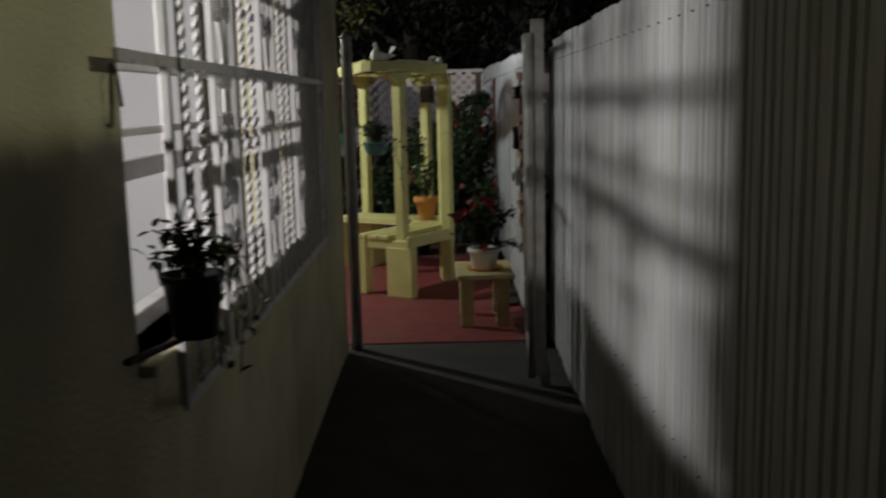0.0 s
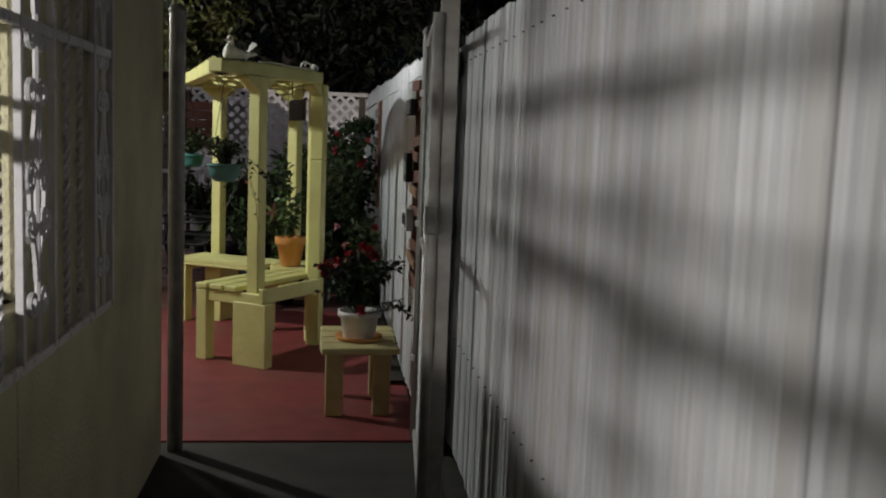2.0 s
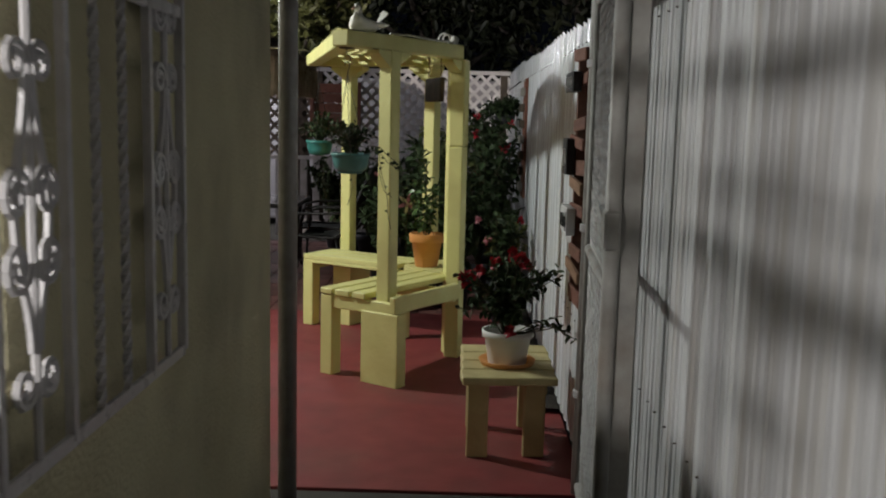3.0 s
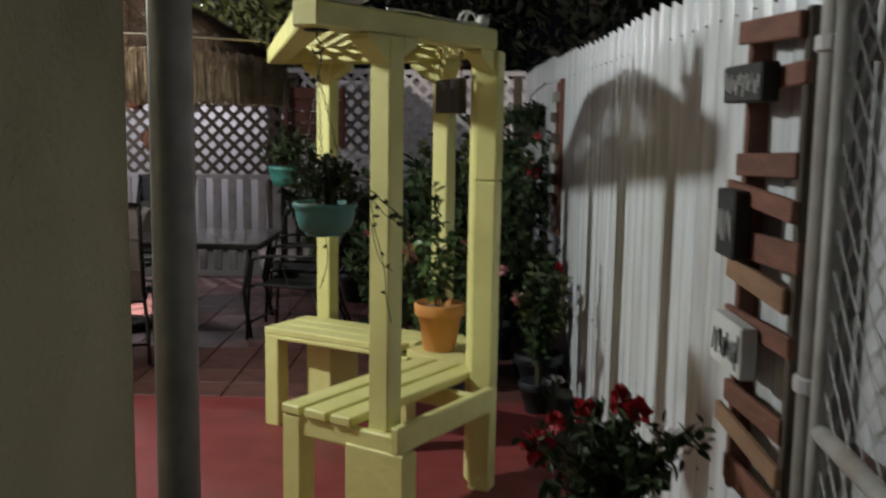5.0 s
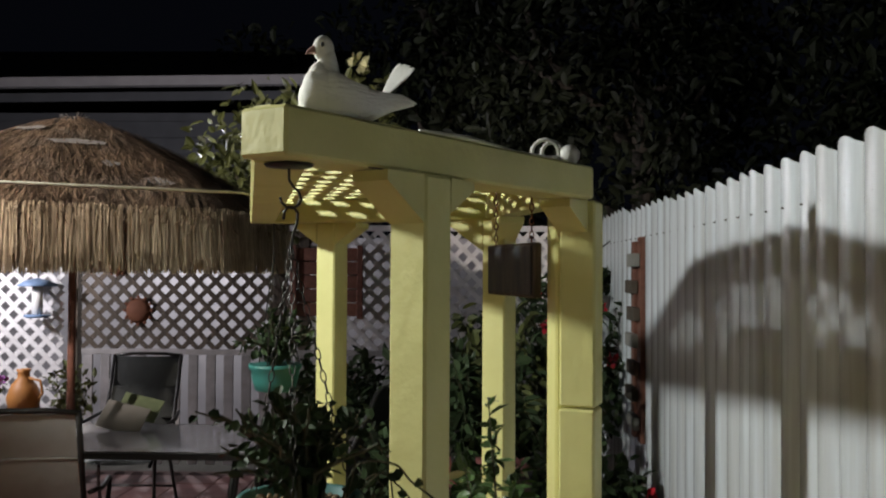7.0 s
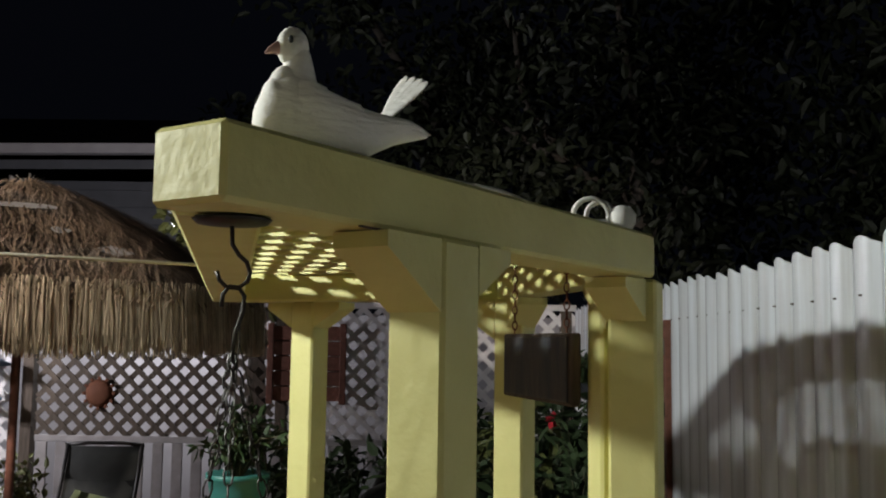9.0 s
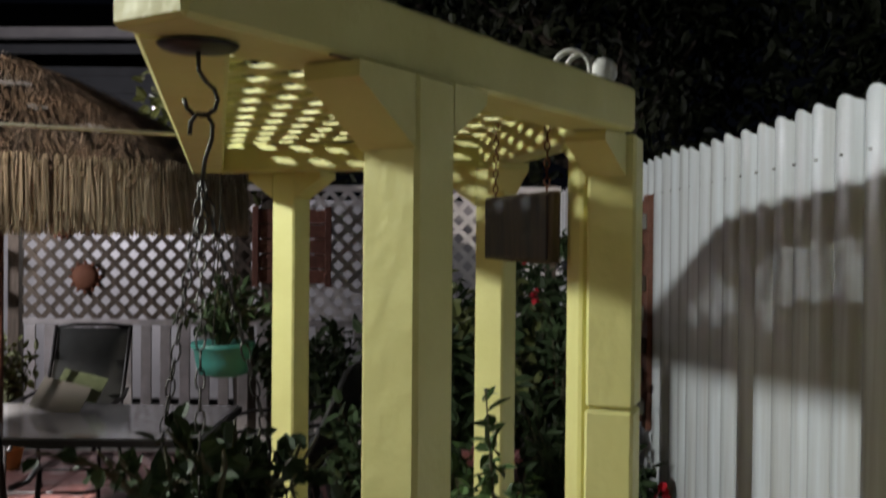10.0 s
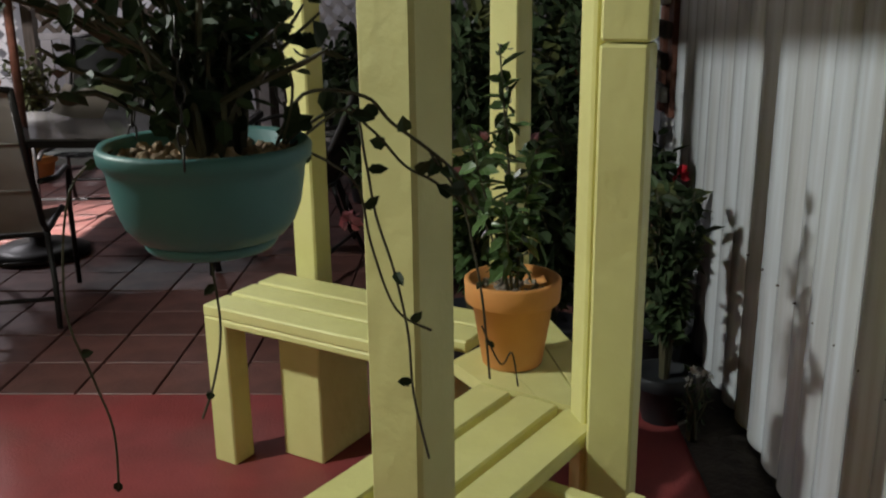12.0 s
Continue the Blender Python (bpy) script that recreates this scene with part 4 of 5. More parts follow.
bush(st, lf, rng, c + Vector((0.0, 0, 0.09)), 0.20, 0.19, 34, 11, 0.027, lean=(-0.05, 0.1), droop=0.12, rounder=1.5)
bush(st, lf, rng, c + Vector((0.02, 0.02, 0.09)), 0.18, 0.09, 16, 9, 0.027, shape=1.4, rounder=1.5)
part("stem_mass", st, STEM, hb)["kind"] = "stuff"
part("foliage", lf, LEAF, hb)["kind"] = "stuff"
# trailing vines: along the post, and down from the rim
lf = B()


def vine(pts, r, every, size):
    pts = [Vector(p) for p in pts]
    fine = []
    for i in range(len(pts) - 1):
        p0, p1, p2, p3 = pts[max(i - 1, 0)], pts[i], pts[i + 1], pts[min(i + 2, len(pts) - 1)]
        for j in range(5):
            t = j / 5
            fine.append(0.5 * (2 * p1 + (p2 - p0) * t + (2 * p0 - 5 * p1 + 4 * p2 - p3) * t * t + (3 * p1 - p0 - 3 * p2 + p3) * t ** 3))
    fine.append(pts[-1])
    tube(bm := B(), fine, r, 5)
    part("vine", bm, STEM, hb)
    for i in range(2, len(fine), every):
        d = rnd_dir(rng, -0.1)
        d.y = -abs(d.y) * 0.4
        leaf(lf, fine[i], d, (0.2, -1, 0.2), size * rng.uniform(0.7, 1.2), size * 0.62)


vine([(-0.41, 7.80, 1.35), (-0.39, 7.88, 1.40), (-0.33, 7.935, 1.39), (-0.30, 7.935, 1.36), (-0.26, 7.935, 1.33), (-0.225, 7.93, 1.30), (-0.20, 7.94, 1.26)], 0.0022, 5, 0.032)
vine([(-0.41, 7.80, 1.35), (-0.36, 7.90, 1.38), (-0.32, 7.93, 1.35), (-0.285, 7.93, 1.31), (-0.25, 7.93, 1.29), (-0.20, 7.93, 1.25)], 0.0018, 5, 0.028)
vine([(-0.40, 7.80, 1.35), (-0.345, 7.92, 1.38), (-0.33, 7.925, 1.32), (-0.32, 7.93, 1.25), (-0.30, 7.93, 1.18), (-0.285, 7.93, 1.10), (-0.28, 7.93, 1.02), (-0.262, 7.93, 0.93)], 0.0018, 9, 0.022)
vine([(-0.39, 7.79, 1.36), (-0.355, 7.82, 1.335), (-0.33, 7.85, 1.30), (-0.32, 7.87, 1.23), (-0.295, 7.88, 1.15), (-0.255, 7.89, 1.12)], 0.0016, 10, 0.020)
vine([(-0.565, 7.77, 1.36), (-0.61, 7.76, 1.32), (-0.625, 7.75, 1.20), (-0.605, 7.75, 1.12), (-0.59, 7.75, 1.06), (-0.592, 7.75, 0.99)], 0.0014, 11, 0.018)
vine([(-0.47, 7.75, 1.25), (-0.463, 7.74, 1.18), (-0.475, 7.74, 1.12), (-0.49, 7.74, 1.08)], 0.0014, 9, 0.016)
vine([(-0.40, 7.80, 1.36), (-0.385, 7.79, 1.42), (-0.40, 7.79, 1.47), (-0.38, 7.79, 1.49)], 0.0016, 3, 0.03)
vine([(-0.255, 7.93, 1.325), (-0.22, 7.93, 1.27), (-0.205, 7.93, 1.21), (-0.195, 7.93, 1.15), (-0.19, 7.93, 1.10), (-0.185, 7.93, 1.04)], 0.0016, 12, 0.022)
vine([(-0.195, 7.93, 1.11), (-0.172, 7.93, 1.06), (-0.158, 7.93, 1.075), (-0.150, 7.93, 1.03)], 0.0012, 30, 0.012)
part("vine_foliage", lf, LEAF, hb)["kind"] = "stuff"
bloom(bm := B(), rng, (-0.35, 7.915, 1.245), 0.014, 12)
part("vine_bloom", bm, PINK_PETAL, hb, "small pink flower")["kind"] = "stuff"

# second, smaller basket farther off
hb2 = thing("hanging_basket", (-0.985, 10.05, 1.27), "aqua plastic hanging basket with a leafy plant", "hanging basket")
c = Vector((-0.985, 10.05, 1.255))
lathe(bm := B(), c, [(0.05, 0), (0.08, 0.008), (0.092, 0.05), (0.098, 0.09), (0.106, 0.095), (0.107, 0.113), (0.097, 0.112), (0, 0.1)], 32)
part("bowl", bm, AQUA, hb2, smooth=True)
for k in range(3):
    a = 0.4 + k * 2.094
    tube(bm := B(), [c + Vector((0.1 * math.cos(a), 0.1 * math.sin(a), 0.11)), Vector((-0.985, 10.0, 1.80)), Vector((-0.985, 10.0, 1.94))], 0.0025, 4)
    part("wire", bm, WIRE, hb2)
st, lf = B(), B()
bush(st, lf, rng, c + Vector((0, 0, 0.1)), 0.24, 0.24, 26, 14, 0.05, droop=0.3)
part("stem_mass", st, STEM, hb2)["kind"] = "stuff"
part("foliage", lf, LEAF, hb2)["kind"] = "stuff"

# picture board hung under the roof
pb = thing("hanging_board", (-0.066, 9.068, 1.672), "dark weathered picture board hung on chains under the arbor roof", "hanging board")
BA, BC = Vector((-0.127, 9.30, 1.752)), Vector((-0.005, 8.845, 1.75))
bar(bm := B(), BA, BC, 0.022, 0.157, 0.004)
part("board", bm, DARK_WOOD, pb)
face = Vector((-0.0125, -0.0034, 0))
bar(bm := B(), BA.lerp(BC, 0.04) + face, BC.lerp(BA, 0.04) + face, 0.006, 0.140, 0.002)
part("picture", bm, PICTURE, pb)
for f in (0.12, 0.88):
    p = BA.lerp(BC, f) + Vector((0, 0, 0.07))
    q = Vector((p.x, p.y, ROOF - 0.002))
    bm = B()
    n = int((q - p).length / 0.018)
    for i in range(n):
        o = p.lerp(q, (i + 0.5) / n)
        side = Vector((0.006, 0, 0)) if i % 2 else Vector((0, 0.006, 0))
        tube(bm, [o + Vector((0, 0, 0.012 * math.cos(k * math.pi / 4))) + side * math.sin(k * math.pi / 4) for k in range(8)], 0.0018, 4, close=True)
    part("chain", bm, RUST_SHADE, pb)

# cord coil and socket on the roof corner
cc = thing("cord_coil", (0.02, 8.72, ROOF), "coiled white electric cord with a round socket on the arbor roof", "cord")
for k, (r, t) in enumerate(((0.035, 0.0), (0.028, 0.012))):
    o = Vector((0.0 + k * 0.02, 8.66, ROOF + 0.034 + k * 0.002))
    tube(bm := B(), [o + Vector((r * math.cos(a * 0.4), 0.012 * k, r * math.sin(a * 0.4))) for a in range(16)], 0.0055, 7, close=True)
    part("loop", bm, WHITE_PL, cc, smooth=True)
lathe(bm := B(), (0.062, 8.67, ROOF + 0.002), [(0.012, 0), (0.02, 0.006), (0.028, 0.02), (0.028, 0.038), (0.018, 0.052), (0.004, 0.056)], 20)
part("socket", bm, WHITE_PL, cc, smooth=True)
tube(bm := B(), [(-0.30, 8.18, ROOF + 0.02), (-0.2, 8.32, ROOF + 0.026), (-0.08, 8.54, ROOF + 0.02), (0.0, 8.64, ROOF + 0.02), (0.05, 8.67, ROOF + 0.025)], 0.006, 6)
part("cord", bm, WHITE_PL, cc, smooth=True)


# ---- live dove on the beam, built still: one plain mesh ----
def dove(base, heading):
    bm = B()
    # trunk from breast to wing tips: along, up, half-height, half-width
    trunk = ((0.108, 0.032, 0.005, 0.006), (0.104, 0.034, 0.018, 0.019), (0.092, 0.039, 0.033, 0.031), (0.072, 0.041, 0.040, 0.040), (0.045, 0.040, 0.040, 0.044),
             (0.015, 0.036, 0.036, 0.045), (-0.02, 0.032, 0.032, 0.042), (-0.055, 0.032, 0.026, 0.036), (-0.085, 0.037, 0.019, 0.029), (-0.11, 0.041, 0.014, 0.022), (-0.14, 0.043, 0.009, 0.014), (-0.166, 0.043, 0.003, 0.004))

    def at(x):
        for p, q in zip(trunk, trunk[1:]):
            if q[0] <= x <= p[0]:
                f = (p[0] - x) / (p[0] - q[0])
                return [a + (b - a) * f for a, b in zip(p, q)]
        return list(trunk[-1] if x < 0 else trunk[0])

    def loft(rings):
        seg = len(rings[0])
        for a, b in zip(rings, rings[1:]):
            for k in range(seg):
                bm.faces.new((a[k], a[(k + 1) % seg], b[(k + 1) % seg], b[k]))
        bm.faces.new(rings[0][::-1])
        bm.faces.new(rings[-1])

    turn = [2 * math.pi * k / 36 for k in range(36)]
    rings = []
    for i in range(56):
        x, z, rz, ry = at(0.108 - 0.274 * i / 55)
        ring = []
        for a in turn:
            k = 1 + 0.09 * noise.noise(Vector((x * 95, 3.2 * math.cos(a), 3.2 * math.sin(a)))) * min(1.0, max(0.25, x * 14))
            ring.append(bm.verts.new((x, ry * math.cos(a) * k, z + rz * math.sin(a) * k)))
        rings.append(ring)
    loft(rings)
    # neck, full at the crop and leaning back into the shoulders
    neck = ((0.046, 0.040, 0.040, 0.036), (0.048, 0.056, 0.038, 0.034), (0.049, 0.066, 0.034, 0.029), (0.048, 0.076, 0.027, 0.0235), (0.047, 0.086, 0.022, 0.0195), (0.048, 0.098, 0.018, 0.016), (0.050, 0.108, 0.010, 0.010))
    loft([[bm.verts.new((x + rx * math.cos(a), ry * math.sin(a), z)) for a in turn] for x, z, rx, ry in neck])
    for c, r in (((0.056, 0, 0.1035), (0.0235, 0.0165, 0.0175)), ((0.066, 0, 0.064), (0.024, 0.024, 0.023))):
        o = bmesh.ops.create_icosphere(bm, subdivisions=3, radius=1)
        bmesh.ops.transform(bm, matrix=Matrix.Translation(c) @ Matrix.Diagonal((*r, 1)), verts=o["verts"])
    # folded wings: shells over the trunk, in three layers of lengthwise feathers
    for s in (-1, 1):
        for xa, xb, low0, low1, high, lift in ((0.075, -0.166, -25, 15, 72, 0.0015), (0.072, -0.105, -18, 20, 62, 0.0032), (0.070, -0.045, -5, 25, 58, 0.0050)):
            grid, n, m = [], 26, 15
            for i in range(n + 1):
                f = i / n
                x = xa + (xb - xa) * f
                _, z, rz, ry = at(x)
                lo, hi = low0 + (low1 - low0) * f, high - 8 * f
                row = []
                for j in range(m + 1):
                    g = j / m
                    close = (0.5 + 0.5 * math.cos(math.pi * (2 * g - 1))) ** 0.35 * min(1, 6 * f, 5 * (1 - f) + 0.1)
                    ridge = 0.0030 * ((g * 5 + f * 0.8) % 1.0)
                    tip = x - 0.010 * f * ((g * 5 + f * 0.8) % 1.0)
                    a = radians(lo + (hi - lo) * g)
                    k = lift * close + ridge * close - 0.002 * (1 - close)
                    row.append(bm.verts.new((tip, s * (ry + k) * math.cos(a), z + (rz + k) * math.sin(a))))
                grid.append(row)
            for p, q in zip(grid, grid[1:]):
                for j in range(m):
                    bm.faces.new((p[j], p[j + 1], q[j + 1], q[j]))
    # raised tail: a narrow fan of long feathers
    for j in range(7):
        m = Matrix.Translation((-0.082, 0.0, 0.046)) @ Matrix.Rotation(radians(-138), 4, "Y") @ Matrix.Rotation(radians(22), 4, "X") @ Matrix.Rotation(radians(-13.5 + 4.5 * j), 4, "Z")
        o = bmesh.ops.create_icosphere(bm, subdivisions=3, radius=1)
        for v in o["verts"]:
            v.co.y *= 0.65 + 0.35 * max(0.0, v.co.x + 0.3)
        bmesh.ops.transform(bm, matrix=m @ Matrix.Translation((0.046, 0, 0.0012 * (j % 2))) @ Matrix.Diagonal((0.046, 0.0115, 0.0016, 1)), verts=o["verts"])
    plain = len(bm.faces)
    # beak and eyes
    tube(bm, [(0.073, 0, 0.1015), (0.082, 0, 0.1005), (0.091, 0, 0.0975), (0.097, 0, 0.0945)], [0.0070, 0.0048, 0.0032, 0.0008], 10)
    beak = len(bm.faces)
    for s in (-1, 1):
        o = bmesh.ops.create_icosphere(bm, subdivisions=2, radius=0.0036)
        bmesh.ops.translate(bm, verts=o["verts"], vec=(0.066, s * 0.0138, 0.107))
    bm.faces.ensure_lookup_table()
    for i, f in enumerate(bm.faces):
        f.material_index = 0 if i < plain else (1 if i < beak else 2)
    h = Matrix.Translation(base) @ Matrix.Rotation(heading, 4, "Z") @ Matrix.Diagonal((0.88, 1.0, 1.2, 1))
    for v in bm.verts:
        v.co.z += 0.22 * max(0.0, v.co.z - 0.06) if v.co.x > 0 else 0.0
        v.co = h @ v.co
    ob = single("white_dove", bm, DOVE, "white dove with raised tail resting on the arbor beam", "figurine", smooth=True, at=base)
    ob.data.materials.append(BEAK)
    ob.data.materials.append(BLACK_PL)
    return ob


dove((-0.425, 7.955, ROOF + 0.001), radians(214))


# ---- back patio: umbrella, table, chairs ----
rng = random.Random(23)
UX, UY = -2.62, 11.95
umb = thing("patio_umbrella", (UX, UY, 0), "thatched straw patio umbrella with a fringed rim", "umbrella")
tube(bm := B(), [(UX, UY, 0.02), (UX, UY, 2.55)], 0.024, 14)
part("pole", bm, BROWN_WOOD, umb, smooth=True)
lathe(bm := B(), (UX, UY, 0.002), [(0.26, 0), (0.27, 0.03), (0.2, 0.06), (0.05, 0.075), (0.045, 0.16), (0.03, 0.165)], 28)
part("base", bm, BLACK_METAL, umb, smooth=True)
RIM, ZR, ZT = 1.28, 2.03, 2.66
# canopy: eight cloth sides under the straw
bm = B()
rings = []
for r, z in ((0.03, ZT - 0.01), (0.4, ZT - 0.115), (0.7, ZT - 0.26), (1.0, ZT - 0.44), (RIM, ZR)):
    rings.append([bm.verts.new((UX + r * math.cos(k * math.pi / 4 + 0.2), UY + r * math.sin(k * math.pi / 4 + 0.2), z)) for k in range(8)])
for a, b in zip(rings, rings[1:]):
    for k in range(8):
        bm.faces.new((a[k], a[(k + 1) % 8], b[(k + 1) % 8], b[k]))
part("canopy", bm, STRAW_DARK, umb)


def strand(bm, p, q, w, sag=0.0, side=None):
    """One straw: a narrow blade, its flat turned by side."""
    p, q = Vector(p), Vector(q)
    d, s, u = frame_of(q - p)
    s = Vector(side) if side else s
    m = (p + q) / 2 + Vector((0, 0, -sag))
    a = [bm.verts.new(x + s * k * w) for x in (p, m, q) for k in (-1, 1)]
    bm.faces.new((a[0], a[1], a[3], a[2]))
    bm.faces.new((a[2], a[3], a[5], a[4]))


def oct_radius(a):
    t = (a - 0.2) % (math.pi / 4) - math.pi / 8
    return math.cos(math.pi / 8) / math.cos(t)


bm = B()
for k in range(20000):
    a = rng.uniform(0, 2 * math.pi)
    f = math.sqrt(rng.uniform(0.004, 1.0))
    r = RIM * f * oct_radius(a)
    z = ZT + (ZR - ZT) * f ** 1.45 + rng.uniform(0.0, 0.028)
    L = rng.uniform(0.10, 0.26)
    da = rng.gauss(0, 0.07)
    r2 = r + L * 0.9
    z2 = z - L * 0.45 + rng.uniform(-0.03, 0.02)
    if r2 > RIM * oct_radius(a) * 1.02:
        r2 = RIM * oct_radius(a) * 1.02
        z2 = min(z2, ZR + 0.02)
    strand(bm, (UX + r * math.cos(a), UY + r * math.sin(a), z), (UX + r2 * math.cos(a + da), UY + r2 * math.sin(a + da), z2), rng.uniform(0.0012, 0.0038))
part("thatch", bm, STRAW_DARK, umb)["kind"] = "stuff"
bm = B()
for k in range(11000):
    a = rng.uniform(0, 2 * math.pi)
    seg = ((a - 0.2) / (2 * math.pi) * 16) % 1.0
    if seg < 0.05:
        continue
    r = RIM * oct_radius(a) * rng.uniform(0.985, 1.025)
    L = rng.uniform(0.20, 0.31)
    da = rng.gauss(0, 0.008)
    strand(bm, (UX + r * math.cos(a), UY + r * math.sin(a), ZR + rng.uniform(-0.02, 0.05)), (UX + (r + rng.uniform(0, 0.03)) * math.cos(a + da), UY + (r + rng.uniform(0, 0.03)) * math.sin(a + da), ZR - L), rng.uniform(0.0012, 0.0032), 0, (-math.sin(a + rng.gauss(0, 0.5)), math.cos(a + rng.gauss(0, 0.5)), 0))
part("fringe", bm, STRAW, umb)["kind"] = "stuff"
for k in range(8):
    a = k * math.pi / 4 + 0.2
    tube(bm := B(), [(UX, UY, 2.48), (UX + (RIM - 0.02) * math.cos(a), UY + (RIM - 0.02) * math.sin(a), ZR - 0.02)], 0.009, 6)
    part("rib", bm, DARK_WOOD, umb)
bm = B()
for k in range(60):
    a = rng.uniform(0, 2 * math.pi)
    strand(bm, (UX, UY, ZT - 0.02), (UX + 0.09 * math.cos(a), UY + 0.09 * math.sin(a), ZT + rng.uniform(0.0, 0.04)), 0.004)
part("tuft", bm, LINING, umb)
# bare spots where the straw has worn off and the lining shows
for a0, f0, wide, deep in ((-1.15, 0.52, 0.30, 0.05), (-1.75, 0.36, 0.22, 0.045), (-0.72, 0.82, 0.16, 0.06), (-1.95, 0.62, 0.14, 0.04), (-0.95, 0.70, 0.10, 0.04)):
    bm = B()
    ring = []
    for k in range(14):
        t = 2 * math.pi * k / 14
        q = 1 + rng.uniform(-0.25, 0.25)
        f = f0 + deep * 0.5 * q * math.sin(t)
        a = a0 + wide * 0.5 / max(f0 * RIM, 0.3) * q * math.cos(t)
        r = RIM * f * oct_radius(a)
        ring.append(bm.verts.new((UX + r * math.cos(a), UY + r * math.sin(a), ZT + (ZR - ZT) * f ** 1.45 + 0.036)))
    bm.faces.new(ring)
    part("bare_patch", bm, LINING, umb, "pale grey worn lining")

TX, TY = -2.22, 12.02
tab = thing("patio_table", (TX, TY, 0), "rectangular patio table with pale top and black metal legs", "table")
box(bm := B(), (TX, TY, 0.716), (1.55, 0.98, 0.018), bevel=0.006)
part("tabletop", bm, TABLE_TOP, tab)
for sx in (-1, 1):
    bar(bm := B(), (TX + sx * 0.775, TY - 0.49, 0.70), (TX + sx * 0.775, TY + 0.49, 0.70), 0.03, 0.035)
    part("edge_rail", bm, BLACK_METAL, tab)
    bar(bm := B(), (TX - 0.775, TY + sx * 0.49, 0.70), (TX + 0.775, TY + sx * 0.49, 0.70), 0.03, 0.035)
    part("edge_rail", bm, BLACK_METAL, tab)
    for sy in (-1, 1):
        tube(bm := B(), [(TX + sx * 0.70, TY + sy * 0.42, 0.69), (TX + sx * 0.64, TY + sy * 0.38, 0.35), (TX + sx * 0.70, TY + sy * 0.43, 0.012)], 0.017, 10)
        part("leg", bm, BLACK_METAL, tab, smooth=True)


def sling_chair(label, fabric):
    """Built at the origin: the sitter looks along +y, the back is at -y."""
    ch = thing("patio_chair", (0, 0, 0), label, "chair", "chairs round the patio table")
    bm = B()
    rows = []
    for i in range(13):
        t = i / 12
        z = 0.42 + 0.66 * t
        y = -0.20 - 0.34 * t - 0.03 * math.sin(t * math.pi)
        puff = 0.012 * abs(math.sin(t * math.pi * 3))
        rows.append([bm.verts.new((x, y + 0.02 * (1 - (x / 0.24) ** 2) - puff * (1 - (x / 0.24) ** 4) * s, z)) for s in (1, -1) for x in (-0.24, -0.16, -0.08, 0, 0.08, 0.16, 0.24)])
    for a, b in zip(rows, rows[1:]):
        for o in (0, 7):
            for k in range(6):
                bm.faces.new((a[o + k], a[o + k + 1], b[o + k + 1], b[o + k]))
    part("back_sling", bm, fabric, ch, smooth=True)
    for z, t in ((0.64, 0.333), (0.86, 0.667), (1.075, 0.99)):
        y = -0.20 - 0.34 * t - 0.03 * math.sin(t * math.pi)
        tube(bm := B(), [(x, y + 0.02 * (1 - (x / 0.24) ** 2) - 0.004, z) for x in (-0.24, -0.12, 0, 0.12, 0.24)], 0.006, 6)
        part("back_seam", bm, fabric, ch, smooth=True)
    bm = B()
    rows = [[bm.verts.new((x, y, 0.42 - 0.02 * (1 - (x / 0.24) ** 2) + 0.03 * max(0, y) - dz)) for x in (-0.24, -0.12, 0, 0.12, 0.24)] for dz in (0, 0.008) for y in (-0.20, -0.05, 0.12, 0.26)]
    for o in (0, 4):
        for i in range(3):
            for k in range(4):
                bm.faces.new((rows[o + i][k], rows[o + i][k + 1], rows[o + i + 1][k + 1], rows[o + i + 1][k]))
    part("seat_sling", bm, fabric, ch, smooth=True)
    for s in (-1, 1):
        x = s * 0.255
        tube(bm := B(), [(x, -0.55, 1.09), (x, -0.42, 0.80), (x, -0.26, 0.48), (x, -0.18, 0.42), (x, 0.24, 0.43), (x, 0.30, 0.40)], 0.014, 8)
        part("side_rail", bm, BLACK_METAL, ch, smooth=True)
        tube(bm := B(), [(x + s * 0.03, -0.36, 0.68), (x + s * 0.06, -0.15, 0.655), (x + s * 0.06, 0.12, 0.65), (x + s * 0.05, 0.24, 0.62), (x + s * 0.03, 0.28, 0.42), (x + s * 0.03, 0.30, 0.02)], 0.013, 8)
        part("arm", bm, BLACK_METAL, ch, smooth=True)
        tube(bm := B(), [(x, -0.20, 0.42), (x + s * 0.02, -0.26, 0.2), (x + s * 0.03, -0.34, 0.012)], 0.013, 8)
        part("leg", bm, BLACK_METAL, ch, smooth=True)
    for y, z in ((-0.30, 0.14), (0.295, 0.14), (-0.20, 0.41)):
        tube(bm := B(), [(-0.27, y, z), (0.27, y, z)], 0.010, 8)
        part("stretcher", bm, BLACK_METAL, ch, smooth=True)
    tube(bm := B(), [(-0.255, -0.55, 1.085), (-0.12, -0.548, 1.10), (0.12, -0.548, 1.10), (0.255, -0.55, 1.085)], 0.013, 8)
    part("top_rail", bm, BLACK_METAL, ch, smooth=True)
    return ch


chair = sling_chair("grey sling-back patio chair with a black metal frame", SLING)
chair.matrix_basis = pose(-2.38, 11.03, 0.0, 0, 0, 14)
copy_thing(chair, pose(-3.60, 12.2, 0, 0, 0, -85))
dark = sling_chair("black mesh patio chair with a black metal frame", SLING_DARK)
dark.matrix_basis = pose(-2.66, 13.0, 0.0, 0, 0, 183)
for x, y, a in ((-1.18, 11.72, 78), (-1.25, 12.45, 97)):
    copy_thing(dark, pose(x, y, 0, 0, 0, a))

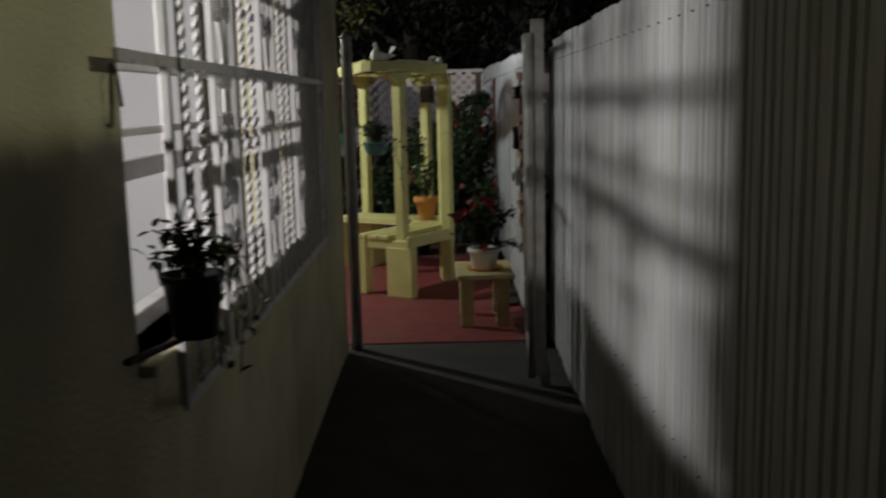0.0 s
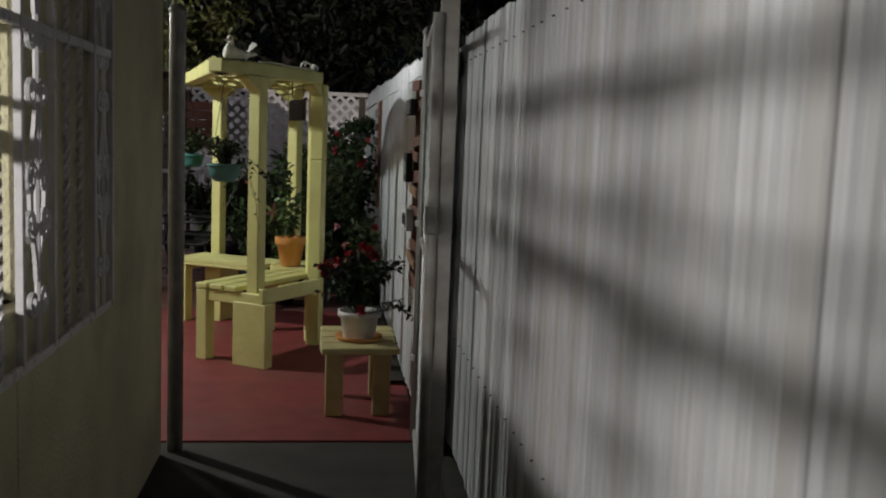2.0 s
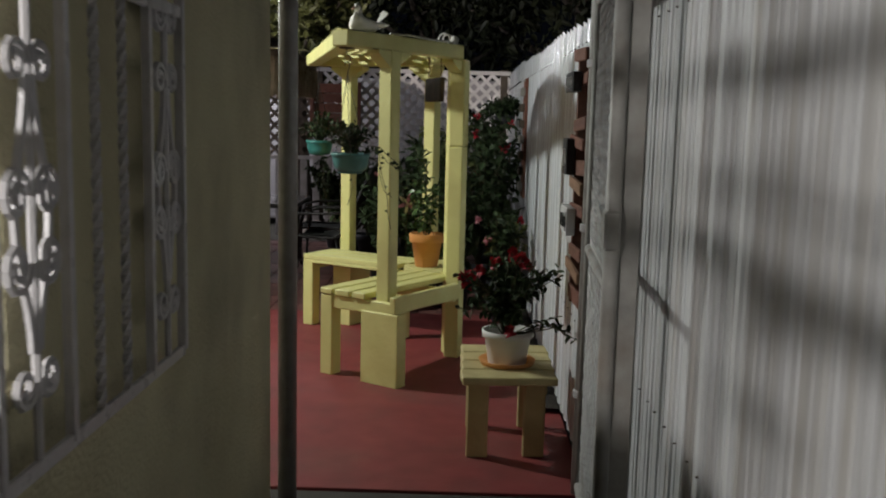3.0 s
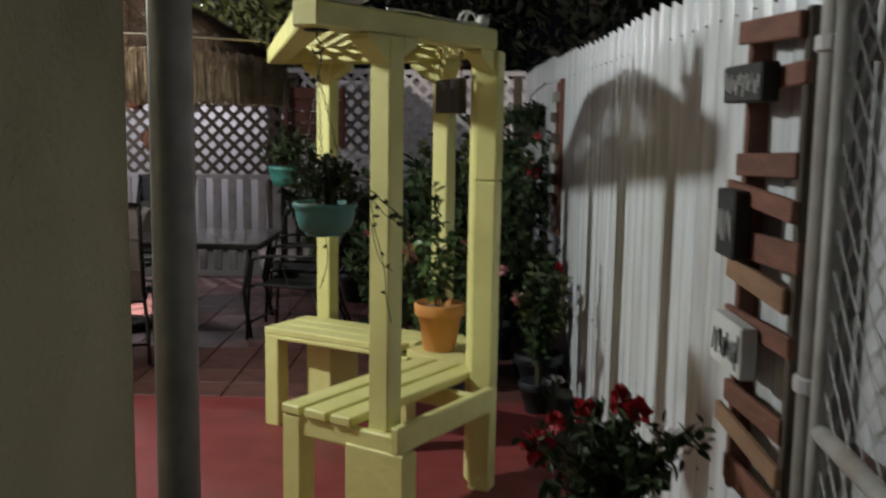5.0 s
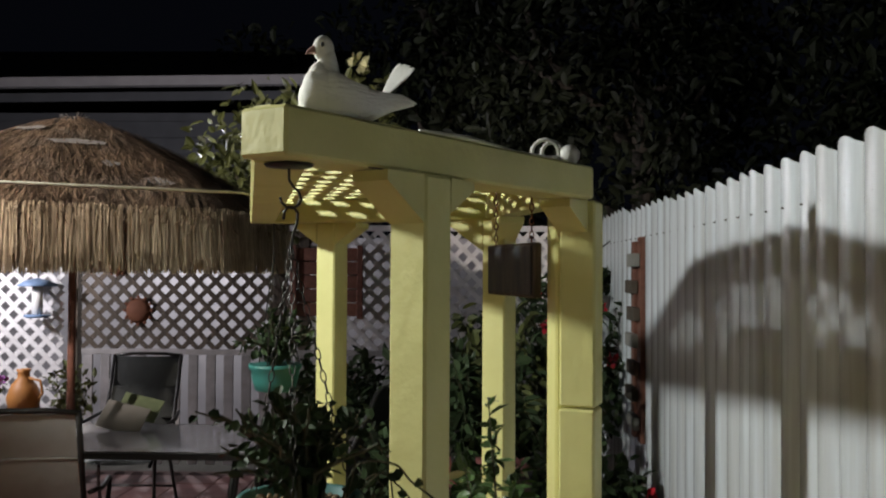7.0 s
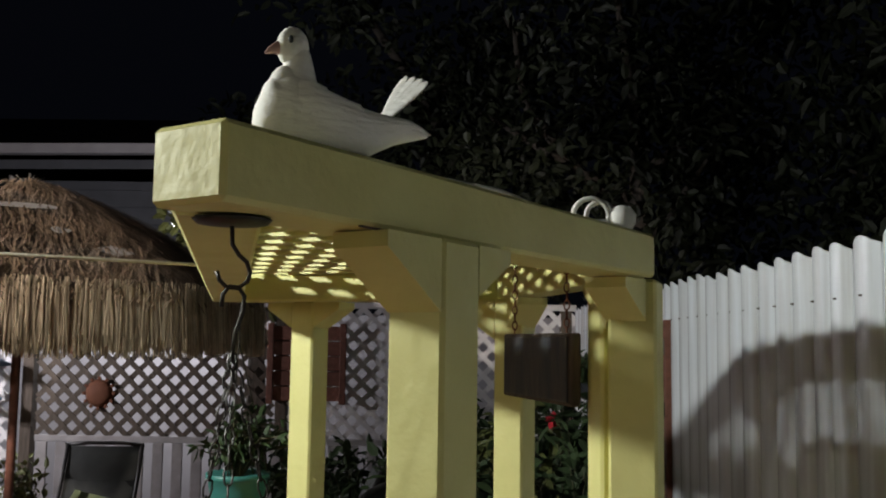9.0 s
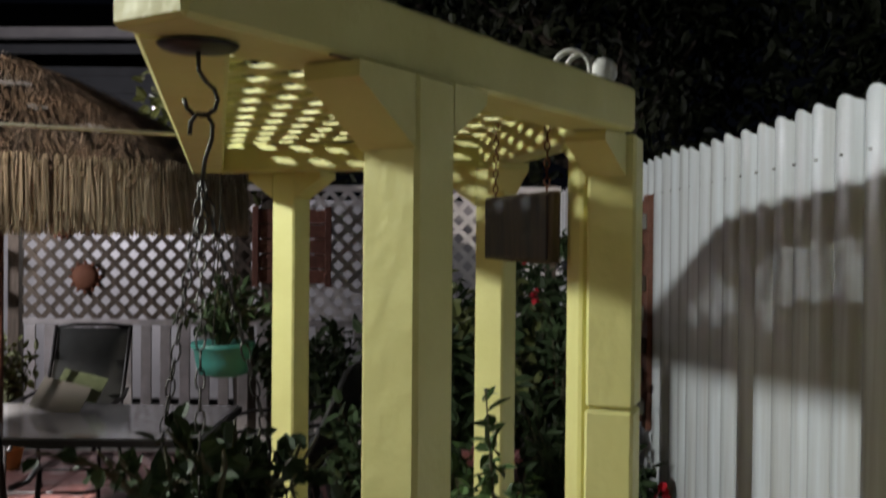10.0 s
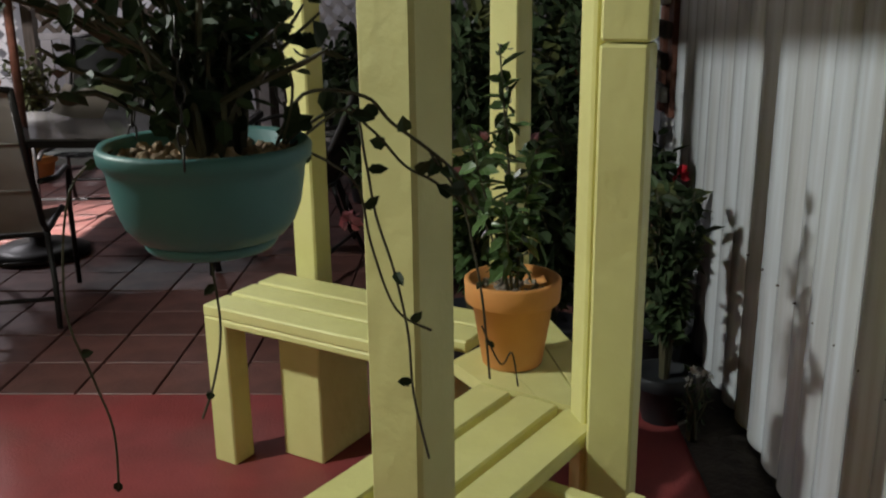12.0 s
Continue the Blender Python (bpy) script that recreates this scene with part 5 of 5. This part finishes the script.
# folded card on the table
cd = thing("menu_card", (-2.42, 12.3, 0.726), "pale printed card standing open on the table", "card")
box(bm := B(), (-2.42, 12.28, 0.80), (0.30, 0.006, 0.20), Matrix.Rotation(radians(-38), 4, "X") @ Matrix.Rotation(radians(14), 4, "Y"), 0.001)
part("front_leaf", bm, CARD, cd)
box(bm := B(), (-2.36, 12.42, 0.845), (0.28, 0.006, 0.17), Matrix.Rotation(radians(-38), 4, "X") @ Matrix.Rotation(radians(14), 4, "Y"), 0.001)
part("back_leaf", bm, CARD_G, cd)

# line strung across the yard to the arbor
ln = thing("clothes_line", (-2.4, 9.5, 2.04), "pale cord strung from the house to the arbor roof", "cord")
tube(bm := B(), [(-4.6, 8.1, 2.02), (-3.0, 9.0, 2.035), (-2.0, 9.5, 2.06), (-1.07, 9.85, 2.045), (-1.02, 9.95, 2.03)], 0.006, 6)
part("cord", bm, ROPE, ln, smooth=True)

# ---- on and before the lattice ----
# Terracotta discs: the umbrella's shade is put into their dark brown.
for x, z, r in ((-3.11, 1.39, 0.125), (-3.30, 1.80, 0.105)):
    o = thing("wall_plaque", (x, LY - 0.05, z), "round terracotta sun plaque on the lattice, shade painted in dark brown", "wall decoration", "sun plaques")
    bm = B()
    lathe(bm, (0, 0, 0), [(r * 0.2, 0.0), (r * 0.86, 0.0), (r * 0.9, 0.012), (r * 0.62, 0.035), (r * 0.3, 0.045), (0.01, 0.046)], 28)
    for k in range(12):
        a = k * math.pi / 6
        box(ray := B(), (x + math.cos(a) * r * 0.95, LY - 0.034, z + math.sin(a) * r * 0.95), (r * 0.22, 0.02, r * 0.2), Matrix.Rotation(-a, 4, "Y"), 0.004)
        part("ray", ray, RUST_SHADE, o)
    bmesh.ops.rotate(bm, verts=bm.verts, cent=(0, 0, 0), matrix=Matrix.Rotation(radians(90), 3, "X"))
    bmesh.ops.translate(bm, verts=bm.verts, vec=(x, LY - 0.02, z))
    part("disc", bm, RUST_SHADE, o, smooth=True)
shut = thing("shutter_panel", (-1.45, LY - 0.06, 1.35), "red-brown wooden shutter panel hung on the lattice fence", "panel")
for k in range(5):
    box(bm := B(), (-1.45, LY - 0.05, 1.41 + 0.12 * k), (0.62, 0.02, 0.112), bevel=0.004)
    part("board", bm, BROWN_WOOD, shut)
for x in (-1.74, -1.16):
    box(bm := B(), (x, LY - 0.075, 1.65), (0.05, 0.025, 0.64), bevel=0.004)
    part("batten", bm, BROWN_WOOD, shut)
jug = thing("clay_jug", (-3.85, 13.95, 0.58), "orange glazed clay jug on a low stand", "jug")
lathe(bm := B(), (-3.85, 13.95, 0.56), [(0.07, 0), (0.12, 0.06), (0.135, 0.14), (0.10, 0.24), (0.05, 0.30), (0.045, 0.34), (0.06, 0.37), (0.04, 0.37), (0.02, 0.33)], 24)
part("body", bm, ORANGE, jug, smooth=True)
tube(bm := B(), [(-3.80, 13.93, 0.86), (-3.70, 13.92, 0.84), (-3.68, 13.92, 0.74), (-3.73, 13.92, 0.66)], 0.012, 8)
part("handle", bm, ORANGE, jug, smooth=True)
sd = thing("plant_stand", (-3.95, 13.95, 0), "low dark wooden plant stand by the lattice", "stand")
bar(bm := B(), (-4.5, 13.95, 0.54), (-3.6, 13.95, 0.54), 0.34, 0.035)
part("top", bm, DARK_WOOD, sd)
for x in (-4.42, -3.68):
    for y in (13.84, 14.06):
        bar(bm := B(), (x, y, 0), (x, y, 0.525), 0.05, 0.05)
        part("leg", bm, DARK_WOOD, sd)
bf = thing("bird_feeder", (-3.93, 14.35, 1.5), "blue hanging bird feeder before the white lattice", "bird feeder")
lathe(bm := B(), (-3.93, 14.35, 1.60), [(0.16, 0), (0.17, 0.012), (0.10, 0.05), (0.015, 0.07)], 20)
part("roof", bm, BLUE, bf, smooth=True)
tube(bm := B(), [(-3.93, 14.35, 1.36), (-3.93, 14.35, 1.60)], 0.045, 12)
part("tube", bm, WHITE_PL, bf, smooth=True)
lathe(bm := B(), (-3.93, 14.35, 1.33), [(0.09, 0), (0.11, 0.008), (0.11, 0.025), (0.03, 0.03)], 20)
part("tray", bm, BLUE, bf, smooth=True)
tube(bm := B(), [(-3.93, 14.35, 1.66), (-3.93, 14.42, 2.0), (-3.93, 14.52, 2.08)], 0.005, 5)
part("wire", bm, WIRE, bf)


# ---- planted border and potted plants ----
def potted(name, at, pot_r, pot_h, pot_mat, height, spread, stems, leaves, size, leaf_mat, label, blooms=0, bloom_mat=None, droop=0.1):
    p = thing(name, at, label, "potted plant" if pot_r else "plant")
    c = Vector(at)
    if pot_r:
        flower_pot(p, c, pot_r, pot_h, pot_mat)
    st, lf = B(), B()
    bush(st, lf, rng, c + Z * pot_h * 0.85, height, spread, stems, leaves, size * 1.25, droop=droop, rounder=1.15)
    part("stem_mass", st, STEM, p)["kind"] = "stuff"
    part("foliage", lf, leaf_mat, p)["kind"] = "stuff"
    for k in range(blooms):
        bm = B()
        a, q = rng.uniform(0, 6.28), spread * rng.uniform(0.3, 0.95)
        bloom(bm, rng, c + Vector((q * math.cos(a), q * math.sin(a), pot_h + height * rng.uniform(0.55, 0.95))), 0.04, 12)
        part("bloom", bm, bloom_mat, p)["kind"] = "stuff"


border = (
    ((0.46, 9.92, 0), 0.11, 0.18, BLACK_PL, 0.68, 0.10, 24, 22, 0.055, LEAF, 0, None),
    ((0.50, 10.35, 0), 0.15, 0.24, BLACK_PL, 0.55, 0.18, 26, 24, 0.06, LEAF_Y, 2, PINK_PETAL),
    ((0.50, 10.75, 0), 0.14, 0.22, BLACK_PL, 0.72, 0.20, 28, 24, 0.06, LEAF, 2, RED_PETAL),
    ((0.10, 10.35, 0), 0.13, 0.20, BLACK_PL, 0.62, 0.26, 26, 24, 0.075, LEAF, 2, PINK_PETAL),
    ((-0.20, 10.45, 0), 0.14, 0.22, BLACK_PL, 0.78, 0.26, 28, 24, 0.08, LEAF_B, 3, PINK_PETAL),
    ((0.30, 11.15, 0), 0.15, 0.24, BLACK_PL, 1.20, 0.32, 34, 26, 0.07, LEAF, 3, RED_PETAL),
    ((-0.12, 11.30, 0), 0.15, 0.24, BLACK_PL, 1.25, 0.33, 34, 28, 0.08, LEAF, 0, None),
    ((-0.55, 11.20, 0), 0.15, 0.24, BLACK_PL, 0.85, 0.32, 32, 26, 0.07, LEAF, 0, None),
    ((0.45, 12.0, 0), 0.16, 0.26, BLACK_PL, 1.45, 0.34, 36, 28, 0.075, LEAF, 4, RED_PETAL),
    ((0.05, 12.4, 0), 0.16, 0.26, TERRA, 1.35, 0.36, 36, 28, 0.085, LEAF_Y, 0, None),
    ((-0.45, 12.3, 0), 0.16, 0.26, BLACK_PL, 1.05, 0.36, 34, 26, 0.08, LEAF, 0, None),
    ((-0.90, 13.2, 0), 0.16, 0.26, BLACK_PL, 0.95, 0.40, 34, 26, 0.08, LEAF, 0, None),
    ((0.40, 13.3, 0), 0.16, 0.26, BLACK_PL, 1.55, 0.36, 36, 28, 0.08, LEAF, 3, RED_PETAL),
    ((-0.10, 13.6, 0), 0.16, 0.26, BLACK_PL, 1.25, 0.42, 36, 28, 0.08, LEAF, 0, None),
    ((-1.35, 13.9, 0), 0.16, 0.26, BLACK_PL, 0.85, 0.42, 34, 26, 0.08, LEAF, 0, None),
    ((-4.15, 13.95, 0.56), 0.09, 0.12, TERRA, 0.16, 0.16, 16, 12, 0.05, LEAF_B, 9, PURPLE_PETAL),
    ((-4.6, 14.1, 0.0), 0.14, 0.22, TERRA, 0.75, 0.3, 24, 20, 0.07, LEAF_Y, 0, None),
    ((-3.45, 13.9, 0.0), 0.13, 0.2, TERRA, 0.85, 0.22, 24, 20, 0.06, LEAF_Y, 0, None),
)
for at, pr, ph, pm, hh, sp, ns, nl, sz, lm, nb, bmt in border:
    word = {0: "leafy dark green", 1: "leafy yellow-green", 2: "glossy green"}[(LEAF, LEAF_Y, LEAF_B).index(lm)]
    potname = "terracotta pot" if pm is TERRA else "black plastic pot"
    flow = "" if not nb else " with " + ("red", "pink", "purple")[(RED_PETAL, PINK_PETAL, PURPLE_PETAL).index(bmt)] + " flowers"
    potted("potted_plant", at, pr, ph, pm, hh, sp, ns, nl, sz, lm, word + " shrub" + flow + " in a " + potname, nb, bmt)

lily = thing("lily", (-0.30, 10.30, 0.0), "pink and white lily on a tall stem in the border", "flower")
tube(bm := B(), [(-0.30, 10.30, 0.0), (-0.31, 10.29, 0.45), (-0.30, 10.28, 0.86)], 0.005, 6)
part("stem", bm, STEM, lily)
for k in range(6):
    a = k * math.pi / 3 + 0.3
    leaf(bm := B(), (-0.30, 10.28, 0.87), (math.cos(a), -0.35, math.sin(a)), (0, -1, 0.2), 0.10, 0.036)
    part("petal", bm, PINK_PETAL if k % 2 else PALE_PETAL, lily)
daisies = thing("ground_flowers", (0.52, 9.72, 0.0), "small white flowers low beside the fence", "flower")
st, lf = B(), B()
bush(st, lf, rng, (0.52, 9.72, 0.02), 0.24, 0.07, 9, 6, 0.03)
part("stem_mass", st, STEM, daisies)["kind"] = "stuff"
part("foliage", lf, LEAF, daisies)["kind"] = "stuff"
for k in range(5):
    bloom(bm := B(), rng, (0.50 + 0.02 * k, 9.74 + 0.03 * (k % 3), 0.22 + 0.025 * (k % 2)), 0.018, 10)
    part("bloom", bm, WHITE_PL, daisies)["kind"] = "stuff"

# hanging fern on the fence
fern = thing("hanging_fern", (0.55, 12.4, 1.55), "dark green fern in a basket hung on the fence", "hanging plant")
lathe(bm := B(), (0.55, 12.4, 1.50), [(0.05, 0), (0.09, 0.02), (0.11, 0.10), (0.10, 0.10), (0, 0.08)], 20)
part("basket", bm, BLACK_PL, fern, smooth=True)
tube(bm := B(), [(0.55, 12.4, 1.59), (0.58, 12.4, 1.85), (0.70, 12.4, 1.95)], 0.005, 5)
part("bracket", bm, WIRE, fern)
st, lf = B(), B()
bush(st, lf, rng, (0.55, 12.4, 1.58), 0.26, 0.26, 40, 18, 0.06, droop=0.5)
part("stem_mass", st, STEM, fern)["kind"] = "stuff"
part("foliage", lf, LEAF, fern)["kind"] = "stuff"

# soil strip along the fence
bm = B()
n = 60
rows = []
for i in range(n + 1):
    y = 7.55 + (14.4 - 7.55) * i / n
    rows.append([bm.verts.new((x, y, 0.012 + 0.03 * (0.5 + 0.5 * noise.noise(Vector((x * 5, y * 5, 0)))) * (1 if 0 < k < 4 else 0))) for k, x in enumerate((0.50, 0.55, 0.61, 0.67, 0.715))])
for a, b in zip(rows, rows[1:]):
    for k in range(4):
        bm.faces.new((a[k], a[k + 1], b[k + 1], b[k]))
single("planting_strip", bm, SOIL, "strip of dark soil along the fence", "soil", "structure", smooth=True)


# ---- beyond the yard ----
hs = thing("house", (-8.0, 24.0, 0), "neighbouring house with dark grey wall and white gutter", "house")
box(bm := B(), (-8.6, 24.2, 2.05), (11.8, 7.6, 4.1), bevel=0)
part("wall", bm, GREY_SIDING, hs)
for k in range(14):
    bar(bm := B(), (-14.5, 20.385, 0.6 + 0.25 * k), (-2.8, 20.385, 0.6 + 0.25 * k), 0.03, 0.235)
    part("siding_board", bm, GREY_SIDING, hs)
bar(bm := B(), (-15.0, 20.02, 4.40), (-2.5, 20.02, 4.52), 0.16, 0.14)
part("gutter", bm, EAVE, hs)
bar(bm := B(), (-15.0, 20.12, 4.20), (-2.5, 20.12, 4.32), 0.04, 0.13)
part("fascia", bm, GREY_SIDING, hs)
bm = B()
vs = [bm.verts.new(p) for p in ((-15.2, 20.0, 4.46), (-2.3, 20.0, 4.58), (-2.3, 24.2, 5.9), (-15.2, 24.2, 5.9), (-15.2, 28.4, 4.46), (-2.3, 28.4, 4.46))]
for f in ((0, 1, 2, 3), (3, 2, 5, 4), (0, 3, 4), (1, 5, 2)):
    bm.faces.new([vs[i] for i in f])
part("roof", bm, GROUND, hs)
for x in (-10.0, -5.2):
    w = box(B(), (x, 20.36, 2.4), (1.1, 0.05, 1.2), bevel=0.01)
    wp = part("window", w, EAVE, hs)
    box(bm := B(), (x, 20.325, 2.4), (0.94, 0.02, 1.04), bevel=0)
    part("pane", bm, BLACK_PL, wp)


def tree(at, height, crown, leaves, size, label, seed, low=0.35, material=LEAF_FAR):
    """A tapered trunk, forked limbs, and leaves in uneven clumps at the limbs' ends."""
    r = random.Random(seed)
    t = thing("tree", at, label, "tree")
    c = Vector(at)
    top = c + Vector((r.uniform(-0.3, 0.3), r.uniform(-0.3, 0.3), height * 0.75))
    tube(bm := B(), [c, c.lerp(top, 0.3) + rnd_dir(r) * 0.06, c.lerp(top, 0.65) + rnd_dir(r) * 0.08, top], [height * 0.035, height * 0.027, height * 0.018, height * 0.007], 10)
    part("trunk", bm, BARK, t, smooth=True)
    ends = [top]
    for k in range(9):
        f = low + (0.95 - low) * k / 8
        s = c.lerp(top, f)
        a = k * 2.4 + r.uniform(-0.4, 0.4)
        e = s + Vector((math.cos(a), math.sin(a), 0)) * crown * r.uniform(0.55, 1.0) + Z * height * r.uniform(0.08, 0.25)
        tube(bm := B(), [s, s.lerp(e, 0.5) + rnd_dir(r) * 0.1, e], [height * 0.013, height * 0.008, height * 0.003], 7)
        part("limb", bm, BARK, t, smooth=True)
        ends += [e, s.lerp(e, 0.6)]
    lf = B()
    clumps = [(e + rnd_dir(r) * crown * 0.3, crown * r.uniform(0.22, 0.5)) for e in ends for _ in range(3)]
    for k in range(leaves):
        q, rad = clumps[r.randrange(len(clumps))]
        d = rnd_dir(r)
        p = q + d * rad * r.random() ** 0.4
        leaf(lf, p, rnd_dir(r, -0.1), rnd_dir(r, 1), size * r.uniform(0.6, 1.3), size * 0.5)
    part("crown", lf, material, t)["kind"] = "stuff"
    return t


small_tree = tree((-1.85, 14.9, 0), 3.7, 0.75, 2200, 0.13, "small leafy tree behind the lattice fence", 3, 0.62, LEAF_Y)
far_tree = tree((2.2, 19.5, 0), 7.5, 2.6, 7000, 0.20, "tall leafy tree beyond the fence, leaves darkened for night", 7)
tree((-0.6, 22.5, 0), 8.5, 2.8, 7000, 0.22, "tall leafy tree beyond the yard, leaves darkened for night", 9)
tree((6.0, 16.0, 0), 8.0, 2.8, 6000, 0.22, "tall leafy tree beyond the fence, leaves darkened for night", 13)

bloom(bm := B(), random.Random(31), (-1.22, 14.7, 3.60), 0.10, 20)
part("bloom", bm, PALE_PETAL, small_tree, "pale yellow flower")
# bare forked limb standing out of the crown
tube(bm := B(), [(2.2, 19.5, 3.3), (1.3, 19.5, 4.2), (0.66, 19.5, 5.0), (0.55, 19.5, 5.41), (0.49, 19.5, 6.0), (0.33, 19.5, 6.28)], [0.12, 0.09, 0.06, 0.05, 0.04, 0.015], 8)
part("bare_limb", bm, BARK, far_tree, "bare pale limb", smooth=True)
tube(bm := B(), [(0.49, 19.5, 5.98), (0.52, 19.5, 6.08), (0.53, 19.5, 6.24)], [0.035, 0.028, 0.012], 8)
part("bare_limb", bm, BARK, far_tree, "bare pale limb", smooth=True)

# ---- single tiles of the back patio ----
tm = B()
box(tm, (0, 0, -0.006), (0.292, 0.292, 0.022), bevel=0.003)
tile_mesh = finish("tile", tm, TILE)
for i in range(17):
    for j in range(14):
        x, y = -4.55 + 0.30 * i, 10.265 + 0.30 * j
        ob = new("tile", tile_mesh)
        ob.parent = tiles_floor
        ob.location = (x, y, -0.004 + 0.0015 * math.sin(i * 12.9 + j * 78.2))
